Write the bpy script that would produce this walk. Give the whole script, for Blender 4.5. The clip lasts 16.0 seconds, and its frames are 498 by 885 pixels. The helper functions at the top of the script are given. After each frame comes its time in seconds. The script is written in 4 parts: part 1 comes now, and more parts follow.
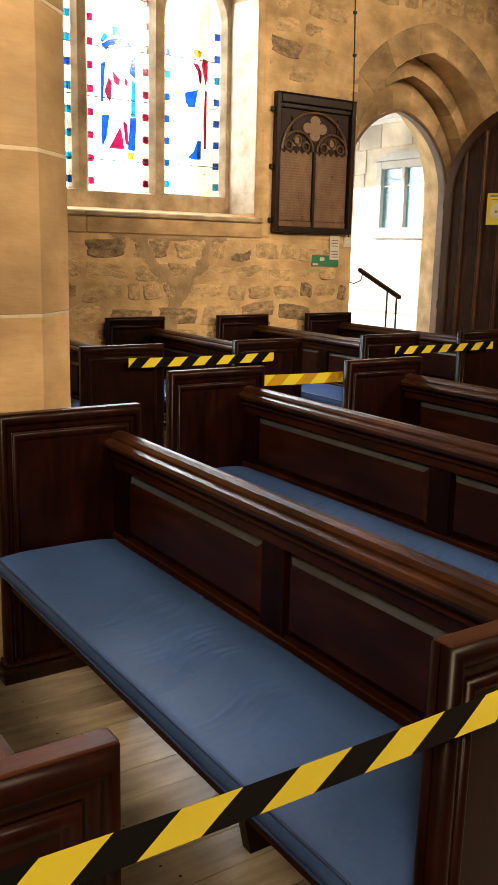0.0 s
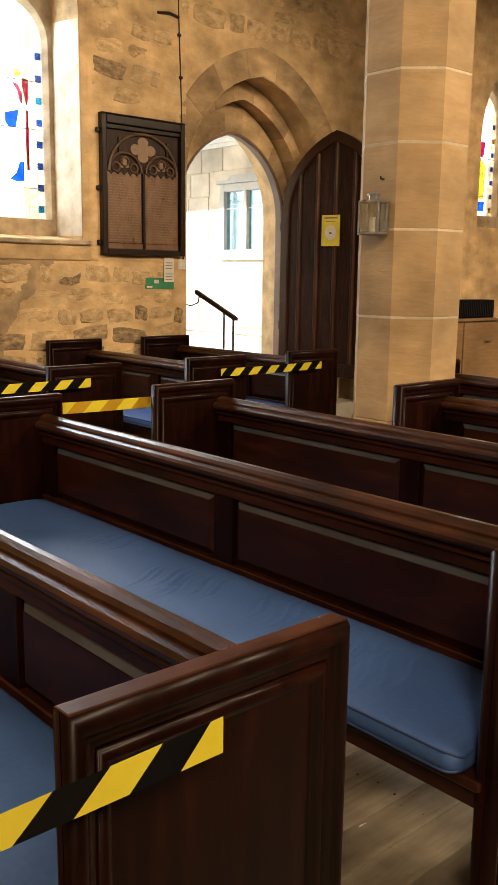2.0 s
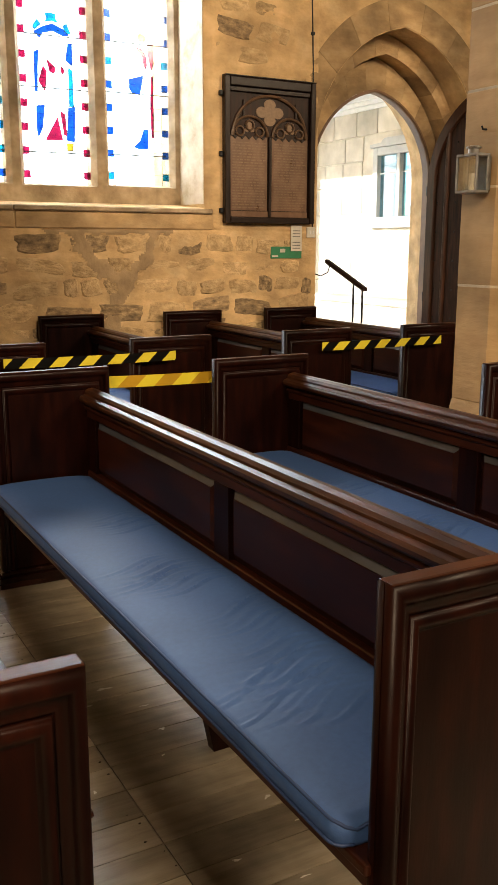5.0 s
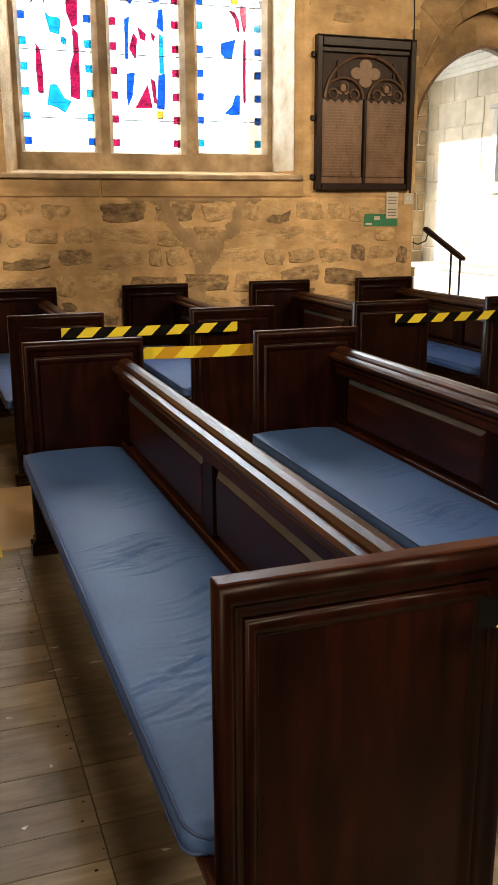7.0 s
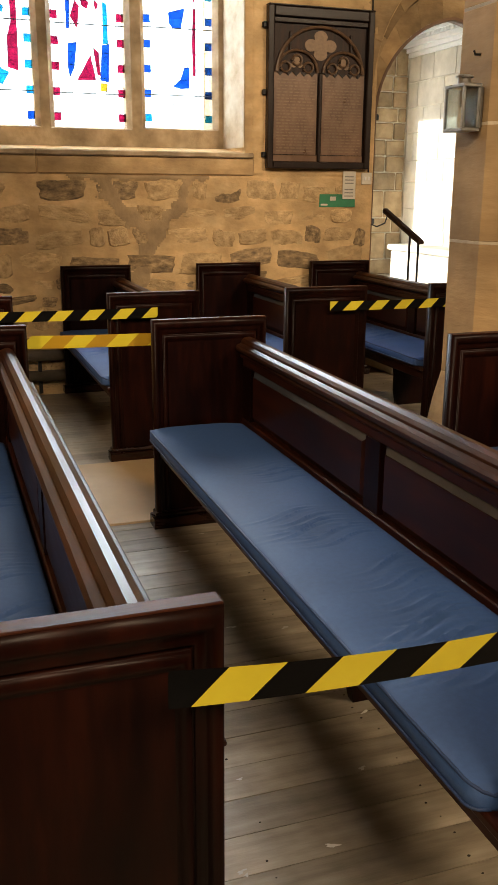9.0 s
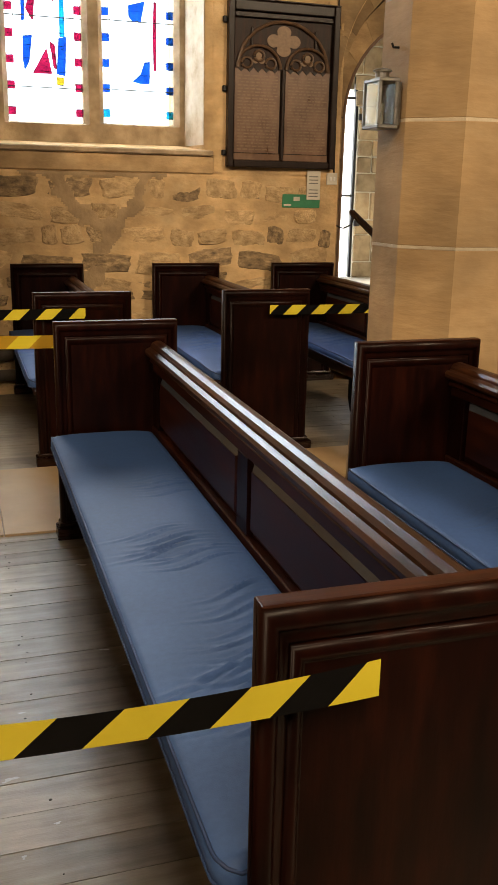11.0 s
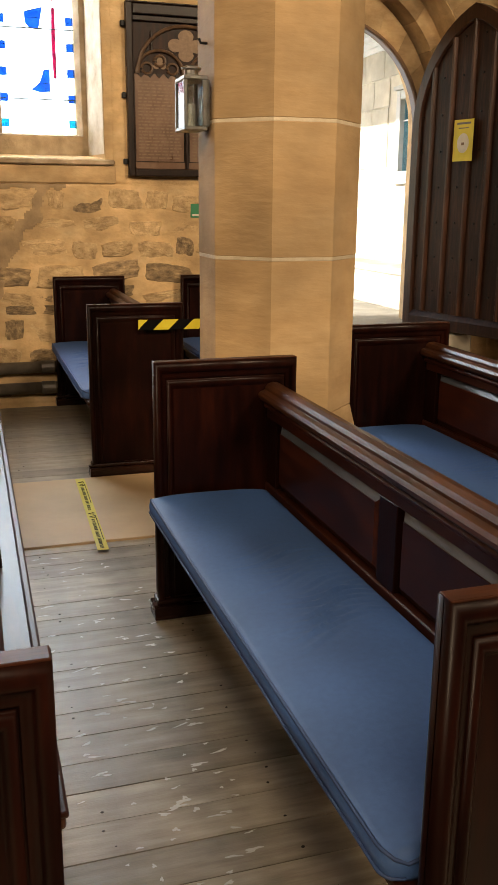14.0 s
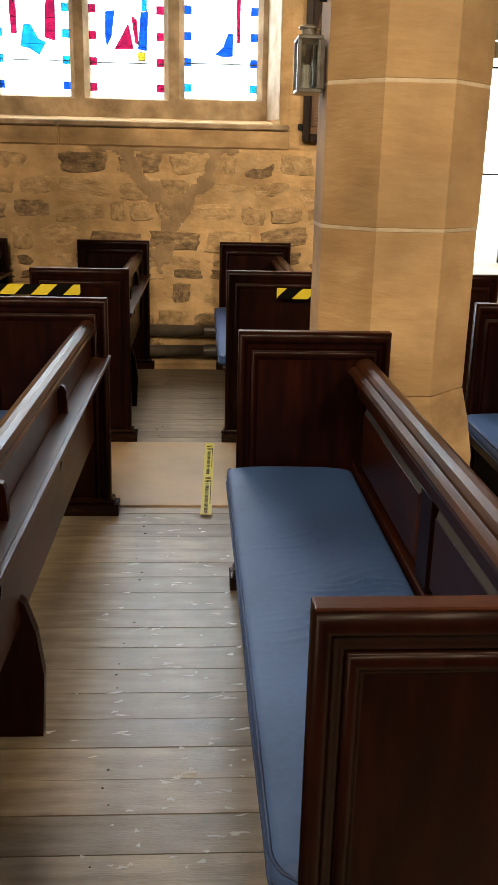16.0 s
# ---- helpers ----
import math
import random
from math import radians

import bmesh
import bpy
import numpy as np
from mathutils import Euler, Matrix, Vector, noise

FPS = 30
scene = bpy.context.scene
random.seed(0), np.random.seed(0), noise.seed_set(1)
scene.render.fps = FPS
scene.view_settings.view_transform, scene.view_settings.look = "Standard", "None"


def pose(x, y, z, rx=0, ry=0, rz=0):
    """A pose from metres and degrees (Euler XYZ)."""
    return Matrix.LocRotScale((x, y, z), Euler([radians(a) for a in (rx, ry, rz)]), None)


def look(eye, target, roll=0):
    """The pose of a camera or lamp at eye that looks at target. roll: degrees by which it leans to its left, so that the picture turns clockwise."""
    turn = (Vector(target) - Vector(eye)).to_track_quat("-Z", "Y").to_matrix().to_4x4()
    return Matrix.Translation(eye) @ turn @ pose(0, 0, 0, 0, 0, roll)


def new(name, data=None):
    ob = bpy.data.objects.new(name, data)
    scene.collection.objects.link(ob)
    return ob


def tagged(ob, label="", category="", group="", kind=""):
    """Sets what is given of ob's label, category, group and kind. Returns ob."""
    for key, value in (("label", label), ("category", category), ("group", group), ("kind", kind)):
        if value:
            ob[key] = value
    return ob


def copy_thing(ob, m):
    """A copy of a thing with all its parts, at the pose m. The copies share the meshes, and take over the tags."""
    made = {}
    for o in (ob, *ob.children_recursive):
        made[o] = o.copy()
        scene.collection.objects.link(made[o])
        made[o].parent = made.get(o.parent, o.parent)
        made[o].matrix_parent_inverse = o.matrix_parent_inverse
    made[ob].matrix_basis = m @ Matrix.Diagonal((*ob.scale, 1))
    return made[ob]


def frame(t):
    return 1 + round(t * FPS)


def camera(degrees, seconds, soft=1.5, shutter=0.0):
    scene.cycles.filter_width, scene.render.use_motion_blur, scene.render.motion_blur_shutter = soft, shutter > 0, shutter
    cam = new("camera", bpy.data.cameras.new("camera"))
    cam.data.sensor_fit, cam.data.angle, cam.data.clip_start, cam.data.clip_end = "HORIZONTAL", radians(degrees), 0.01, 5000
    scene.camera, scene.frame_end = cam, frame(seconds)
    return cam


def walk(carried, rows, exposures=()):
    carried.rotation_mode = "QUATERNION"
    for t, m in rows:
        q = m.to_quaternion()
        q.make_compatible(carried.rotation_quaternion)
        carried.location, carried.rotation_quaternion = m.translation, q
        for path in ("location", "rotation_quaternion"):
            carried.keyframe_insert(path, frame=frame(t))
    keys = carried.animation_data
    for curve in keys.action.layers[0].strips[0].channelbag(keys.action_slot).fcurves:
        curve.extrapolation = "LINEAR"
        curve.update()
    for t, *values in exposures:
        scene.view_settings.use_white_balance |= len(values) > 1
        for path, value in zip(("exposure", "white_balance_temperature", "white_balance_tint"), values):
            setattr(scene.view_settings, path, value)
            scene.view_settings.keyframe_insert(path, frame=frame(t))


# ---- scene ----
cam = camera(31.2, 16.0)
PATH = [
    (0, (-0.222, -0.404, 1.447), (0.869, 1.218, 1.026), 1.4),
    (0.5, (-0.198, -0.454, 1.452), (0.947, 1.136, 1.054), 1.3),
    (1, (-0.091, -0.467, 1.435), (1.135, 1.065, 1.048), 1.8),
    (1.5, (0.04, -0.505, 1.457), (1.323, 0.982, 1.078), 1.8),
    (2, (0.145, -0.511, 1.45), (1.452, 0.958, 1.082), 0.8),
    (2.5, (0.249, -0.562, 1.446), (1.522, 0.933, 1.064), 0.8),
    (3, (0.403, -0.605, 1.434), (1.555, 0.979, 1.031), 0.4),
    (5.5, (0.951, -0.62, 1.428), (1.777, 1.144, 0.972), 0.6),
    (6, (1.077, -0.691, 1.445), (1.743, 1.129, 0.953), 0.5),
    (6.5, (1.167, -0.735, 1.442), (1.795, 1.1, 0.956), -0.3),
    (7, (1.306, -0.709, 1.427), (1.957, 1.115, 0.93), -0.3),
    (7.5, (1.462, -0.63, 1.413), (2.145, 1.182, 0.913), -0.1),
    (8, (1.558, -0.626, 1.421), (2.244, 1.179, 0.9), -0.1),
    (10.5, (2.253, -0.581, 1.44), (2.79, 1.266, 0.89), 1.0),
    (11, (2.316, -0.577, 1.431), (2.917, 1.252, 0.89), 1.2),
    (11.5, (2.435, -0.568, 1.429), (3.011, 1.271, 0.896), 1.5),
    (12, (2.609, -0.601, 1.433), (3.102, 1.268, 0.919), 1.6),
    (12.5, (2.719, -0.647, 1.435), (3.149, 1.238, 0.925), 0.7),
    (13, (2.852, -0.654, 1.428), (3.333, 1.218, 0.911), 1.0),
    (13.5, (3.017, -0.574, 1.429), (3.574, 1.277, 0.915), 1.3),
    (14, (3.101, -0.547, 1.427), (3.681, 1.295, 0.909), 0.5),
    (14.5, (3.187, -0.529, 1.426), (3.721, 1.324, 0.896), 1.2),
    (15, (3.374, -0.55, 1.442), (3.752, 1.336, 0.897), 2.2),
    (15.5, (3.481, -0.575, 1.438), (3.697, 1.329, 0.865), 1.4),
    (16, (3.547, -0.554, 1.427), (3.657, 1.353, 0.838), 1.3),
]
walk(cam, [(t, look(eye, target, roll)) for t, eye, target, roll in PATH],
     exposures=[(0.0, 1.25), (3.0, 1.22), (5.5, 1.2), (8.0, 1.0), (11.0, 0.9), (12.5, 1.0), (14.0, 1.1), (16.0, 1.05)])

# ---- world, sun and daylight ----
world = bpy.data.worlds.new("sky")
scene.world = world
world.use_nodes = True
sky = world.node_tree.nodes.new("ShaderNodeTexSky")
sky.sky_type = "NISHITA"
sky.sun_disc = False
sky.sun_elevation = radians(16)
sky.sun_rotation = radians(-88)
world.node_tree.links.new(sky.outputs[0], world.node_tree.nodes["Background"].inputs[0])
world.node_tree.nodes["Background"].inputs[1].default_value = 0.15


def lamp(name, kind, m, energy, colour, size=0.0, size_y=0.0):
    data = bpy.data.lights.new(name, kind)
    data.energy, data.color = energy, colour
    if kind == "AREA":
        data.shape, data.size, data.size_y = "RECTANGLE", size, size_y
    ob = new(name, data)
    ob.matrix_world = m
    return ob


sun = lamp("sun", "SUN", look((-8.6, 6.3, 2.6), (0, 6.0, 0)), 5.0, (1.0, 0.95, 0.86))
sun.data.angle = radians(0.5)
# sky seen through the window of three lights and through the east window
lamp("aisle_window_daylight", "AREA", look((3.0, 6.75, 3.0), (3.0, 0, 1.2)), 135, (0.88, 0.95, 1.0), 2.0, 2.4)
lamp("east_window_daylight", "AREA", look((10.45, 6.75, 3.1), (10.4, 0, 1.6)), 35, (0.90, 0.96, 1.0), 1.5, 1.8)
# warm fill lamps, added in unseen openings high on the far side of the nave
for wx, power in ((-3.6, 300), (2.2, 160), (8.4, 330)):
    lamp("nave_warm_fill", "AREA", look((wx, -4.2, 6.3), (0.5 * wx + 1.6, 4.0, 0.8)), power, (1.0, 0.755, 0.49), 1.7, 2.6)


# ---- materials ----
def surf(name, colours, scale=8.0, rough=0.6, bump=0.2, metal=0.0, stretch=(1, 1, 1), coat=0.0, stain=0.35, fine=60.0, stain_scale=1.3, vary=0.0, depth=0.004, rough_vary=0.15, spec=0.5):
    """A surface with grain of two scales: colours from a stretched noise, slow stains over it, fine relief."""
    m = bpy.data.materials.new(name)
    m.use_nodes = True
    nodes, links = m.node_tree.nodes, m.node_tree.links
    b = nodes["Principled BSDF"]
    tc = nodes.new("ShaderNodeTexCoord")
    mp = nodes.new("ShaderNodeMapping")
    mp.inputs["Scale"].default_value = stretch
    links.new(tc.outputs["Object"], mp.inputs[0])
    place = mp.outputs[0]
    info = nodes.new("ShaderNodeObjectInfo")
    if vary > 0:
        add = nodes.new("ShaderNodeVectorMath")
        add.operation = "MULTIPLY_ADD"
        comb = nodes.new("ShaderNodeCombineXYZ")
        for k in range(3):
            links.new(info.outputs["Random"], comb.inputs[k])
        links.new(comb.outputs[0], add.inputs[0])
        add.inputs[1].default_value = (37, 53, 71)
        links.new(mp.outputs[0], add.inputs[2])
        place = add.outputs[0]
    n1 = nodes.new("ShaderNodeTexNoise")
    n1.inputs["Scale"].default_value, n1.inputs["Detail"].default_value, n1.inputs["Roughness"].default_value = scale, 6, 0.6
    links.new(place, n1.inputs["Vector"])
    ramp = nodes.new("ShaderNodeValToRGB")
    els = ramp.color_ramp.elements
    els[0].position, els[1].position = 0.3, 0.7
    els[0].color, els[1].color = (*colours[0], 1), (*colours[-1], 1)
    if len(colours) > 2:
        e = els.new(0.5)
        e.color = (*colours[1], 1)
    links.new(n1.outputs[0], ramp.inputs[0])
    n2 = nodes.new("ShaderNodeTexNoise")
    n2.inputs["Scale"].default_value, n2.inputs["Detail"].default_value = stain_scale, 4
    links.new(tc.outputs["Object"], n2.inputs["Vector"])
    r2 = nodes.new("ShaderNodeMapRange")
    r2.inputs[1].default_value, r2.inputs[2].default_value = 0.35, 0.65
    r2.inputs[3].default_value, r2.inputs[4].default_value = 1.0 - stain, 1.0 + stain * 0.4
    links.new(n2.outputs[0], r2.inputs[0])
    last = r2.outputs[0]
    if vary > 0:
        rv = nodes.new("ShaderNodeMapRange")
        rv.inputs[3].default_value, rv.inputs[4].default_value = 1.0 - vary, 1.0 + vary
        links.new(info.outputs["Random"], rv.inputs[0])
        mul = nodes.new("ShaderNodeMath")
        mul.operation = "MULTIPLY"
        links.new(last, mul.inputs[0])
        links.new(rv.outputs[0], mul.inputs[1])
        last = mul.outputs[0]
    mix = nodes.new("ShaderNodeVectorMath")
    mix.operation = "SCALE"
    links.new(ramp.outputs[0], mix.inputs[0])
    links.new(last, mix.inputs["Scale"])
    links.new(mix.outputs[0], b.inputs["Base Color"])
    n3 = nodes.new("ShaderNodeTexNoise")
    n3.inputs["Scale"].default_value, n3.inputs["Detail"].default_value = fine, 5
    links.new(place, n3.inputs["Vector"])
    bp = nodes.new("ShaderNodeBump")
    bp.inputs["Strength"].default_value, bp.inputs["Distance"].default_value = bump, depth
    links.new(n3.outputs[0], bp.inputs["Height"])
    links.new(bp.outputs[0], b.inputs["Normal"])
    rr = nodes.new("ShaderNodeMapRange")
    rr.inputs[3].default_value, rr.inputs[4].default_value = max(0.03, rough - rough_vary), min(1, rough + rough_vary)
    links.new(n1.outputs[0], rr.inputs[0])
    links.new(rr.outputs[0], b.inputs["Roughness"])
    b.inputs["Specular IOR Level"].default_value = spec
    b.inputs["Metallic"].default_value = metal
    b.inputs["Coat Weight"].default_value = coat
    b.inputs["Coat Roughness"].default_value = 0.15
    return m


def glass(name, colour, gloss=0.04):
    """Thin stained or clear glass: light passes straight through, tinted."""
    m = bpy.data.materials.new(name)
    m.use_nodes = True
    nodes, links = m.node_tree.nodes, m.node_tree.links
    nodes.remove(nodes["Principled BSDF"])
    tr, gl, mx = nodes.new("ShaderNodeBsdfTransparent"), nodes.new("ShaderNodeBsdfGlossy"), nodes.new("ShaderNodeMixShader")
    tc, ns, rp = nodes.new("ShaderNodeTexCoord"), nodes.new("ShaderNodeTexNoise"), nodes.new("ShaderNodeMapRange")
    ns.inputs["Scale"].default_value = 14
    links.new(tc.outputs["Object"], ns.inputs["Vector"])
    rp.inputs[3].default_value, rp.inputs[4].default_value = 0.75, 1.2
    links.new(ns.outputs[0], rp.inputs[0])
    sc = nodes.new("ShaderNodeVectorMath")
    sc.operation = "SCALE"
    sc.inputs[0].default_value = colour
    links.new(rp.outputs[0], sc.inputs["Scale"])
    links.new(sc.outputs[0], tr.inputs[0])
    gl.inputs["Roughness"].default_value = 0.08
    mx.inputs[0].default_value = gloss
    links.new(tr.outputs[0], mx.inputs[1])
    links.new(gl.outputs[0], mx.inputs[2])
    links.new(mx.outputs[0], nodes["Material Output"].inputs[0])
    return m


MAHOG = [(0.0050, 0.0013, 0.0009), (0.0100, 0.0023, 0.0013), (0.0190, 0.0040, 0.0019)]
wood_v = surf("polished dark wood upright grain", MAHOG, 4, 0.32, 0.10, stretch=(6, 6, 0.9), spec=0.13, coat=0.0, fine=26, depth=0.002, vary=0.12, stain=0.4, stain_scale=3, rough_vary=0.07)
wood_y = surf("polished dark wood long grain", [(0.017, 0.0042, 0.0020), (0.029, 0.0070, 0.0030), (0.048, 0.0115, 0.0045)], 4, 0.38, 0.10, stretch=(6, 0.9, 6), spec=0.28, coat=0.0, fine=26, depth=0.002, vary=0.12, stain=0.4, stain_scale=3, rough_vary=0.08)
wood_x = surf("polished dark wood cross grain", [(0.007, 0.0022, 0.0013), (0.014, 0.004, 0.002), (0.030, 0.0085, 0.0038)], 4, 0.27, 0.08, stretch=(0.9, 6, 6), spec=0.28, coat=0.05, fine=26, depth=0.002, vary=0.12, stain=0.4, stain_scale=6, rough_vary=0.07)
cap_wood = surf("rubbed red-brown top edge", [(0.020, 0.006, 0.0028), (0.042, 0.0125, 0.005), (0.085, 0.028, 0.010)], 5, 0.40, 0.12, stretch=(0.9, 6, 6), spec=0.22, fine=30, depth=0.002, stain=0.45, stain_scale=6)
rail_wood = surf("worn rubbed rail wood", [(0.022, 0.0075, 0.0035), (0.038, 0.0135, 0.006), (0.085, 0.030, 0.010)], 4, 0.36, 0.1, stretch=(6, 0.8, 6), spec=0.35, coat=0.12, fine=30, depth=0.002, stain=0.5, stain_scale=4, rough_vary=0.08)
# grey-blue window reflection, put into the colour of the panels' top bevels
bevel_sheen = surf("bevel with painted window sheen", [(0.034, 0.040, 0.050), (0.064, 0.074, 0.092)], 6, 0.36, 0.1, stretch=(2, 1, 2), stain=0.35, stain_scale=4)
rib_oak = surf("brown oak ribs", [(0.024, 0.009, 0.005), (0.046, 0.018, 0.009), (0.080, 0.030, 0.014)], 5, 0.36, 0.25, spec=0.35, stretch=(8, 8, 0.7), fine=40, depth=0.003, vary=0.15)
rim_stone = surf("brown edged door rebate", [(0.14, 0.075, 0.04), (0.24, 0.14, 0.08)], 8, 0.6, 0.3)
oak_dark = surf("old dark oak", [(0.011, 0.005, 0.0035), (0.026, 0.011, 0.007), (0.055, 0.022, 0.012)], 6, 0.42, 0.35, spec=0.22, stretch=(8, 8, 0.7), fine=40, depth=0.003, vary=0.2)
board_wood = surf("carved brown board", [(0.008, 0.0037, 0.0024), (0.021, 0.0092, 0.0054)], 7, 0.36, 0.3, stretch=(7, 7, 0.9), spec=0.3, coat=0.08, fine=50, depth=0.003)
rubbed_oak = surf("rubbed pale oak", [(0.07, 0.038, 0.02), (0.15, 0.085, 0.045)], 12, 0.4, 0.2, stretch=(3, 3, 3))
board_field = surf("painted board field", [(0.13, 0.068, 0.038), (0.22, 0.125, 0.072)], 9, 0.33, 0.2, stretch=(2, 2, 1), coat=0.2, stain=0.3)
gilt = surf("dull gilt lettering", [(0.18, 0.11, 0.06), (0.27, 0.175, 0.10)], 40, 0.5, 0.1)
cloth = surf("blue seat cloth", [(0.034, 0.086, 0.240), (0.046, 0.107, 0.286)], 60, 0.62, 0.35, stretch=(1, 1, 1), fine=420, depth=0.0008, stain=0.12, stain_scale=4, rough_vary=0.05)
piping_mat = surf("dark blue piping", [(0.018, 0.042, 0.125), (0.026, 0.056, 0.16)], 80, 0.6, 0.2)
plank_mat = surf("worn floor boards", [(0.25, 0.205, 0.148), (0.37, 0.31, 0.228), (0.47, 0.405, 0.31)], 4, 0.36, 0.30, stretch=(0.9, 7, 7), fine=42, depth=0.002, vary=0.20, stain=0.60, stain_scale=2.2, spec=0.5, rough_vary=0.10)
mat_board = surf("tan hardboard runner", [(0.55, 0.385, 0.21), (0.64, 0.475, 0.28)], 3, 0.5, 0.1, stain=0.2, fine=90)
gap_mat = surf("dark under-floor", [(0.02, 0.015, 0.01), (0.04, 0.03, 0.02)], 6, 0.9, 0.2)
flag_mat = surf("stone flags", [(0.07, 0.058, 0.045), (0.13, 0.105, 0.08)], 4, 0.6, 0.3, vary=0.15)
wall_mat = surf("limed rubble mortar", [(0.47, 0.310, 0.15), (0.63, 0.43, 0.215), (0.74, 0.54, 0.30)], 5, 0.92, 0.7, fine=30, depth=0.012, stain=0.30, stain_scale=3.2, stretch=(0.75, 1, 1.3))
cement = surf("grey brown cement patch", [(0.31, 0.215, 0.118), (0.44, 0.31, 0.172)], 9, 0.92, 0.6, fine=40, depth=0.010, stain=0.25, stain_scale=5)
stone_mat = surf("rubble wall stone", [(0.34, 0.225, 0.11), (0.56, 0.39, 0.20), (0.70, 0.52, 0.29)], 3.2, 0.92, 0.7, stretch=(1.2, 0.02, 1.0), fine=11, depth=0.02, vary=0.16, stain=0.12, stain_scale=2)
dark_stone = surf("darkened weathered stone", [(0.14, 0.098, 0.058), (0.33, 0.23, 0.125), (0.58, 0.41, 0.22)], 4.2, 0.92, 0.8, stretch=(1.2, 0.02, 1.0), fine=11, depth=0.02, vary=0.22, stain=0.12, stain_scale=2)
ashlar = surf("dressed sandstone", [(0.31, 0.20, 0.095), (0.43, 0.29, 0.145), (0.52, 0.375, 0.205)], 4, 0.85, 0.45, stretch=(1, 1, 2.4), fine=26, depth=0.008, vary=0.20, stain=0.48, stain_scale=2.4)
drum_stone = surf("bedded orange sandstone", [(0.36, 0.232, 0.108), (0.44, 0.295, 0.145), (0.50, 0.35, 0.185)], 2.6, 0.85, 0.35, stretch=(0.9, 0.9, 3.2), fine=16, depth=0.008, vary=0.20, stain=0.36, stain_scale=2.2)
lime = surf("pale lime joint", [(0.55, 0.46, 0.32), (0.66, 0.57, 0.42)], 20, 0.9, 0.4)
frame_stone = surf("window stone", [(0.33, 0.24, 0.14), (0.46, 0.35, 0.22), (0.55, 0.44, 0.30)], 6, 0.88, 0.5, fine=40, depth=0.006, stain=0.35, stain_scale=3)
pale_render = surf("flaking whitewash", [(0.44, 0.34, 0.21), (0.62, 0.53, 0.39), (0.72, 0.66, 0.54)], 7, 0.9, 0.5, fine=30, depth=0.006, stain=0.2)
rough_block = surf("rough brown porch block", [(0.22, 0.155, 0.085), (0.36, 0.265, 0.155), (0.48, 0.37, 0.23)], 5, 0.9, 0.6, fine=24, depth=0.01, vary=0.25, stain=0.35)
porch_stone = surf("pale porch stone", [(0.55, 0.51, 0.42), (0.70, 0.66, 0.57)], 5, 0.9, 0.4, fine=30, vary=0.14)
white_paint = surf("white painted timber", [(0.72, 0.72, 0.70), (0.82, 0.82, 0.80)], 10, 0.5, 0.1, stain=0.1)
grey_paint = surf("pale grey painted frame", [(0.42, 0.43, 0.42), (0.52, 0.53, 0.52)], 10, 0.5, 0.1, stain=0.15)
iron = surf("black iron", [(0.012, 0.012, 0.013), (0.03, 0.03, 0.032)], 30, 0.45, 0.3, metal=0.6)
pipe_mat = surf("dark painted pipe", [(0.06, 0.05, 0.04), (0.11, 0.09, 0.07)], 12, 0.4, 0.3, stain=0.4)
tin = surf("worn tin plate", [(0.28, 0.28, 0.26), (0.45, 0.45, 0.43)], 20, 0.32, 0.2, metal=0.9)
lead = surf("lead came", [(0.02, 0.02, 0.022), (0.05, 0.05, 0.055)], 40, 0.6, 0.2)
yellow = surf("yellow tape film", [(0.62, 0.52, 0.026), (0.68, 0.58, 0.04)], 12, 0.40, 0.12, fine=25, stain=0.06)
black = surf("black tape print", [(0.003, 0.003, 0.0032), (0.006, 0.006, 0.0065)], 12, 0.5, 0.12, fine=25, spec=0.07)
ochre = surf("black print through yellow film", [(0.46, 0.27, 0.012), (0.52, 0.31, 0.02)], 12, 0.35, 0.12)
paper = surf("white card", [(0.70, 0.66, 0.56), (0.78, 0.74, 0.65)], 20, 0.7, 0.05)
candle_brown = surf("brown cream wax", [(0.30, 0.16, 0.07), (0.62, 0.50, 0.34)], 18, 0.5, 0.1)
splash_mat = surf("rubbed pale paint", [(0.62, 0.60, 0.55), (0.76, 0.74, 0.70)], 40, 0.6, 0.2)
ink = surf("grey print", [(0.16, 0.15, 0.14), (0.24, 0.23, 0.21)], 30, 0.7, 0.05)
green = surf("green sign face", [(0.03, 0.22, 0.10), (0.04, 0.28, 0.13)], 15, 0.45, 0.05)
notice_yellow = surf("yellow notice paper", [(0.72, 0.60, 0.05), (0.80, 0.68, 0.08)], 10, 0.6, 0.05)
roof_wood = surf("dark roof boards", [(0.03, 0.022, 0.016), (0.07, 0.05, 0.035)], 4, 0.7, 0.3, stretch=(1, 6, 6))
plaster = surf("nave wall render", [(0.24, 0.17, 0.095), (0.33, 0.245, 0.15)], 3, 0.9, 0.5, fine=20, depth=0.01)
grass_mat = surf("mown grass", [(0.05, 0.09, 0.02), (0.09, 0.15, 0.035)], 30, 0.9, 0.5)
paving = surf("porch paving", [(0.30, 0.27, 0.22), (0.42, 0.38, 0.31)], 5, 0.8, 0.3, vary=0.12)
light_oak = surf("light oak cabinet", [(0.22, 0.13, 0.06), (0.34, 0.21, 0.10)], 5, 0.4, 0.2, stretch=(1, 1, 6), coat=0.2)
g_clear = glass("clear quarry glass", (0.93, 0.96, 0.97))
g_red = glass("ruby glass", (0.42, 0.06, 0.16))
g_blue = glass("blue glass", (0.06, 0.20, 0.55))
g_sky = glass("pale blue glass", (0.07, 0.40, 0.62))
g_yel = glass("yellow glass", (0.56, 0.46, 0.11))
g_teal = glass("teal window glass", (0.58, 0.82, 0.92), 0.15)
g_lantern = glass("lantern glass", (0.90, 0.95, 0.95), 0.25)


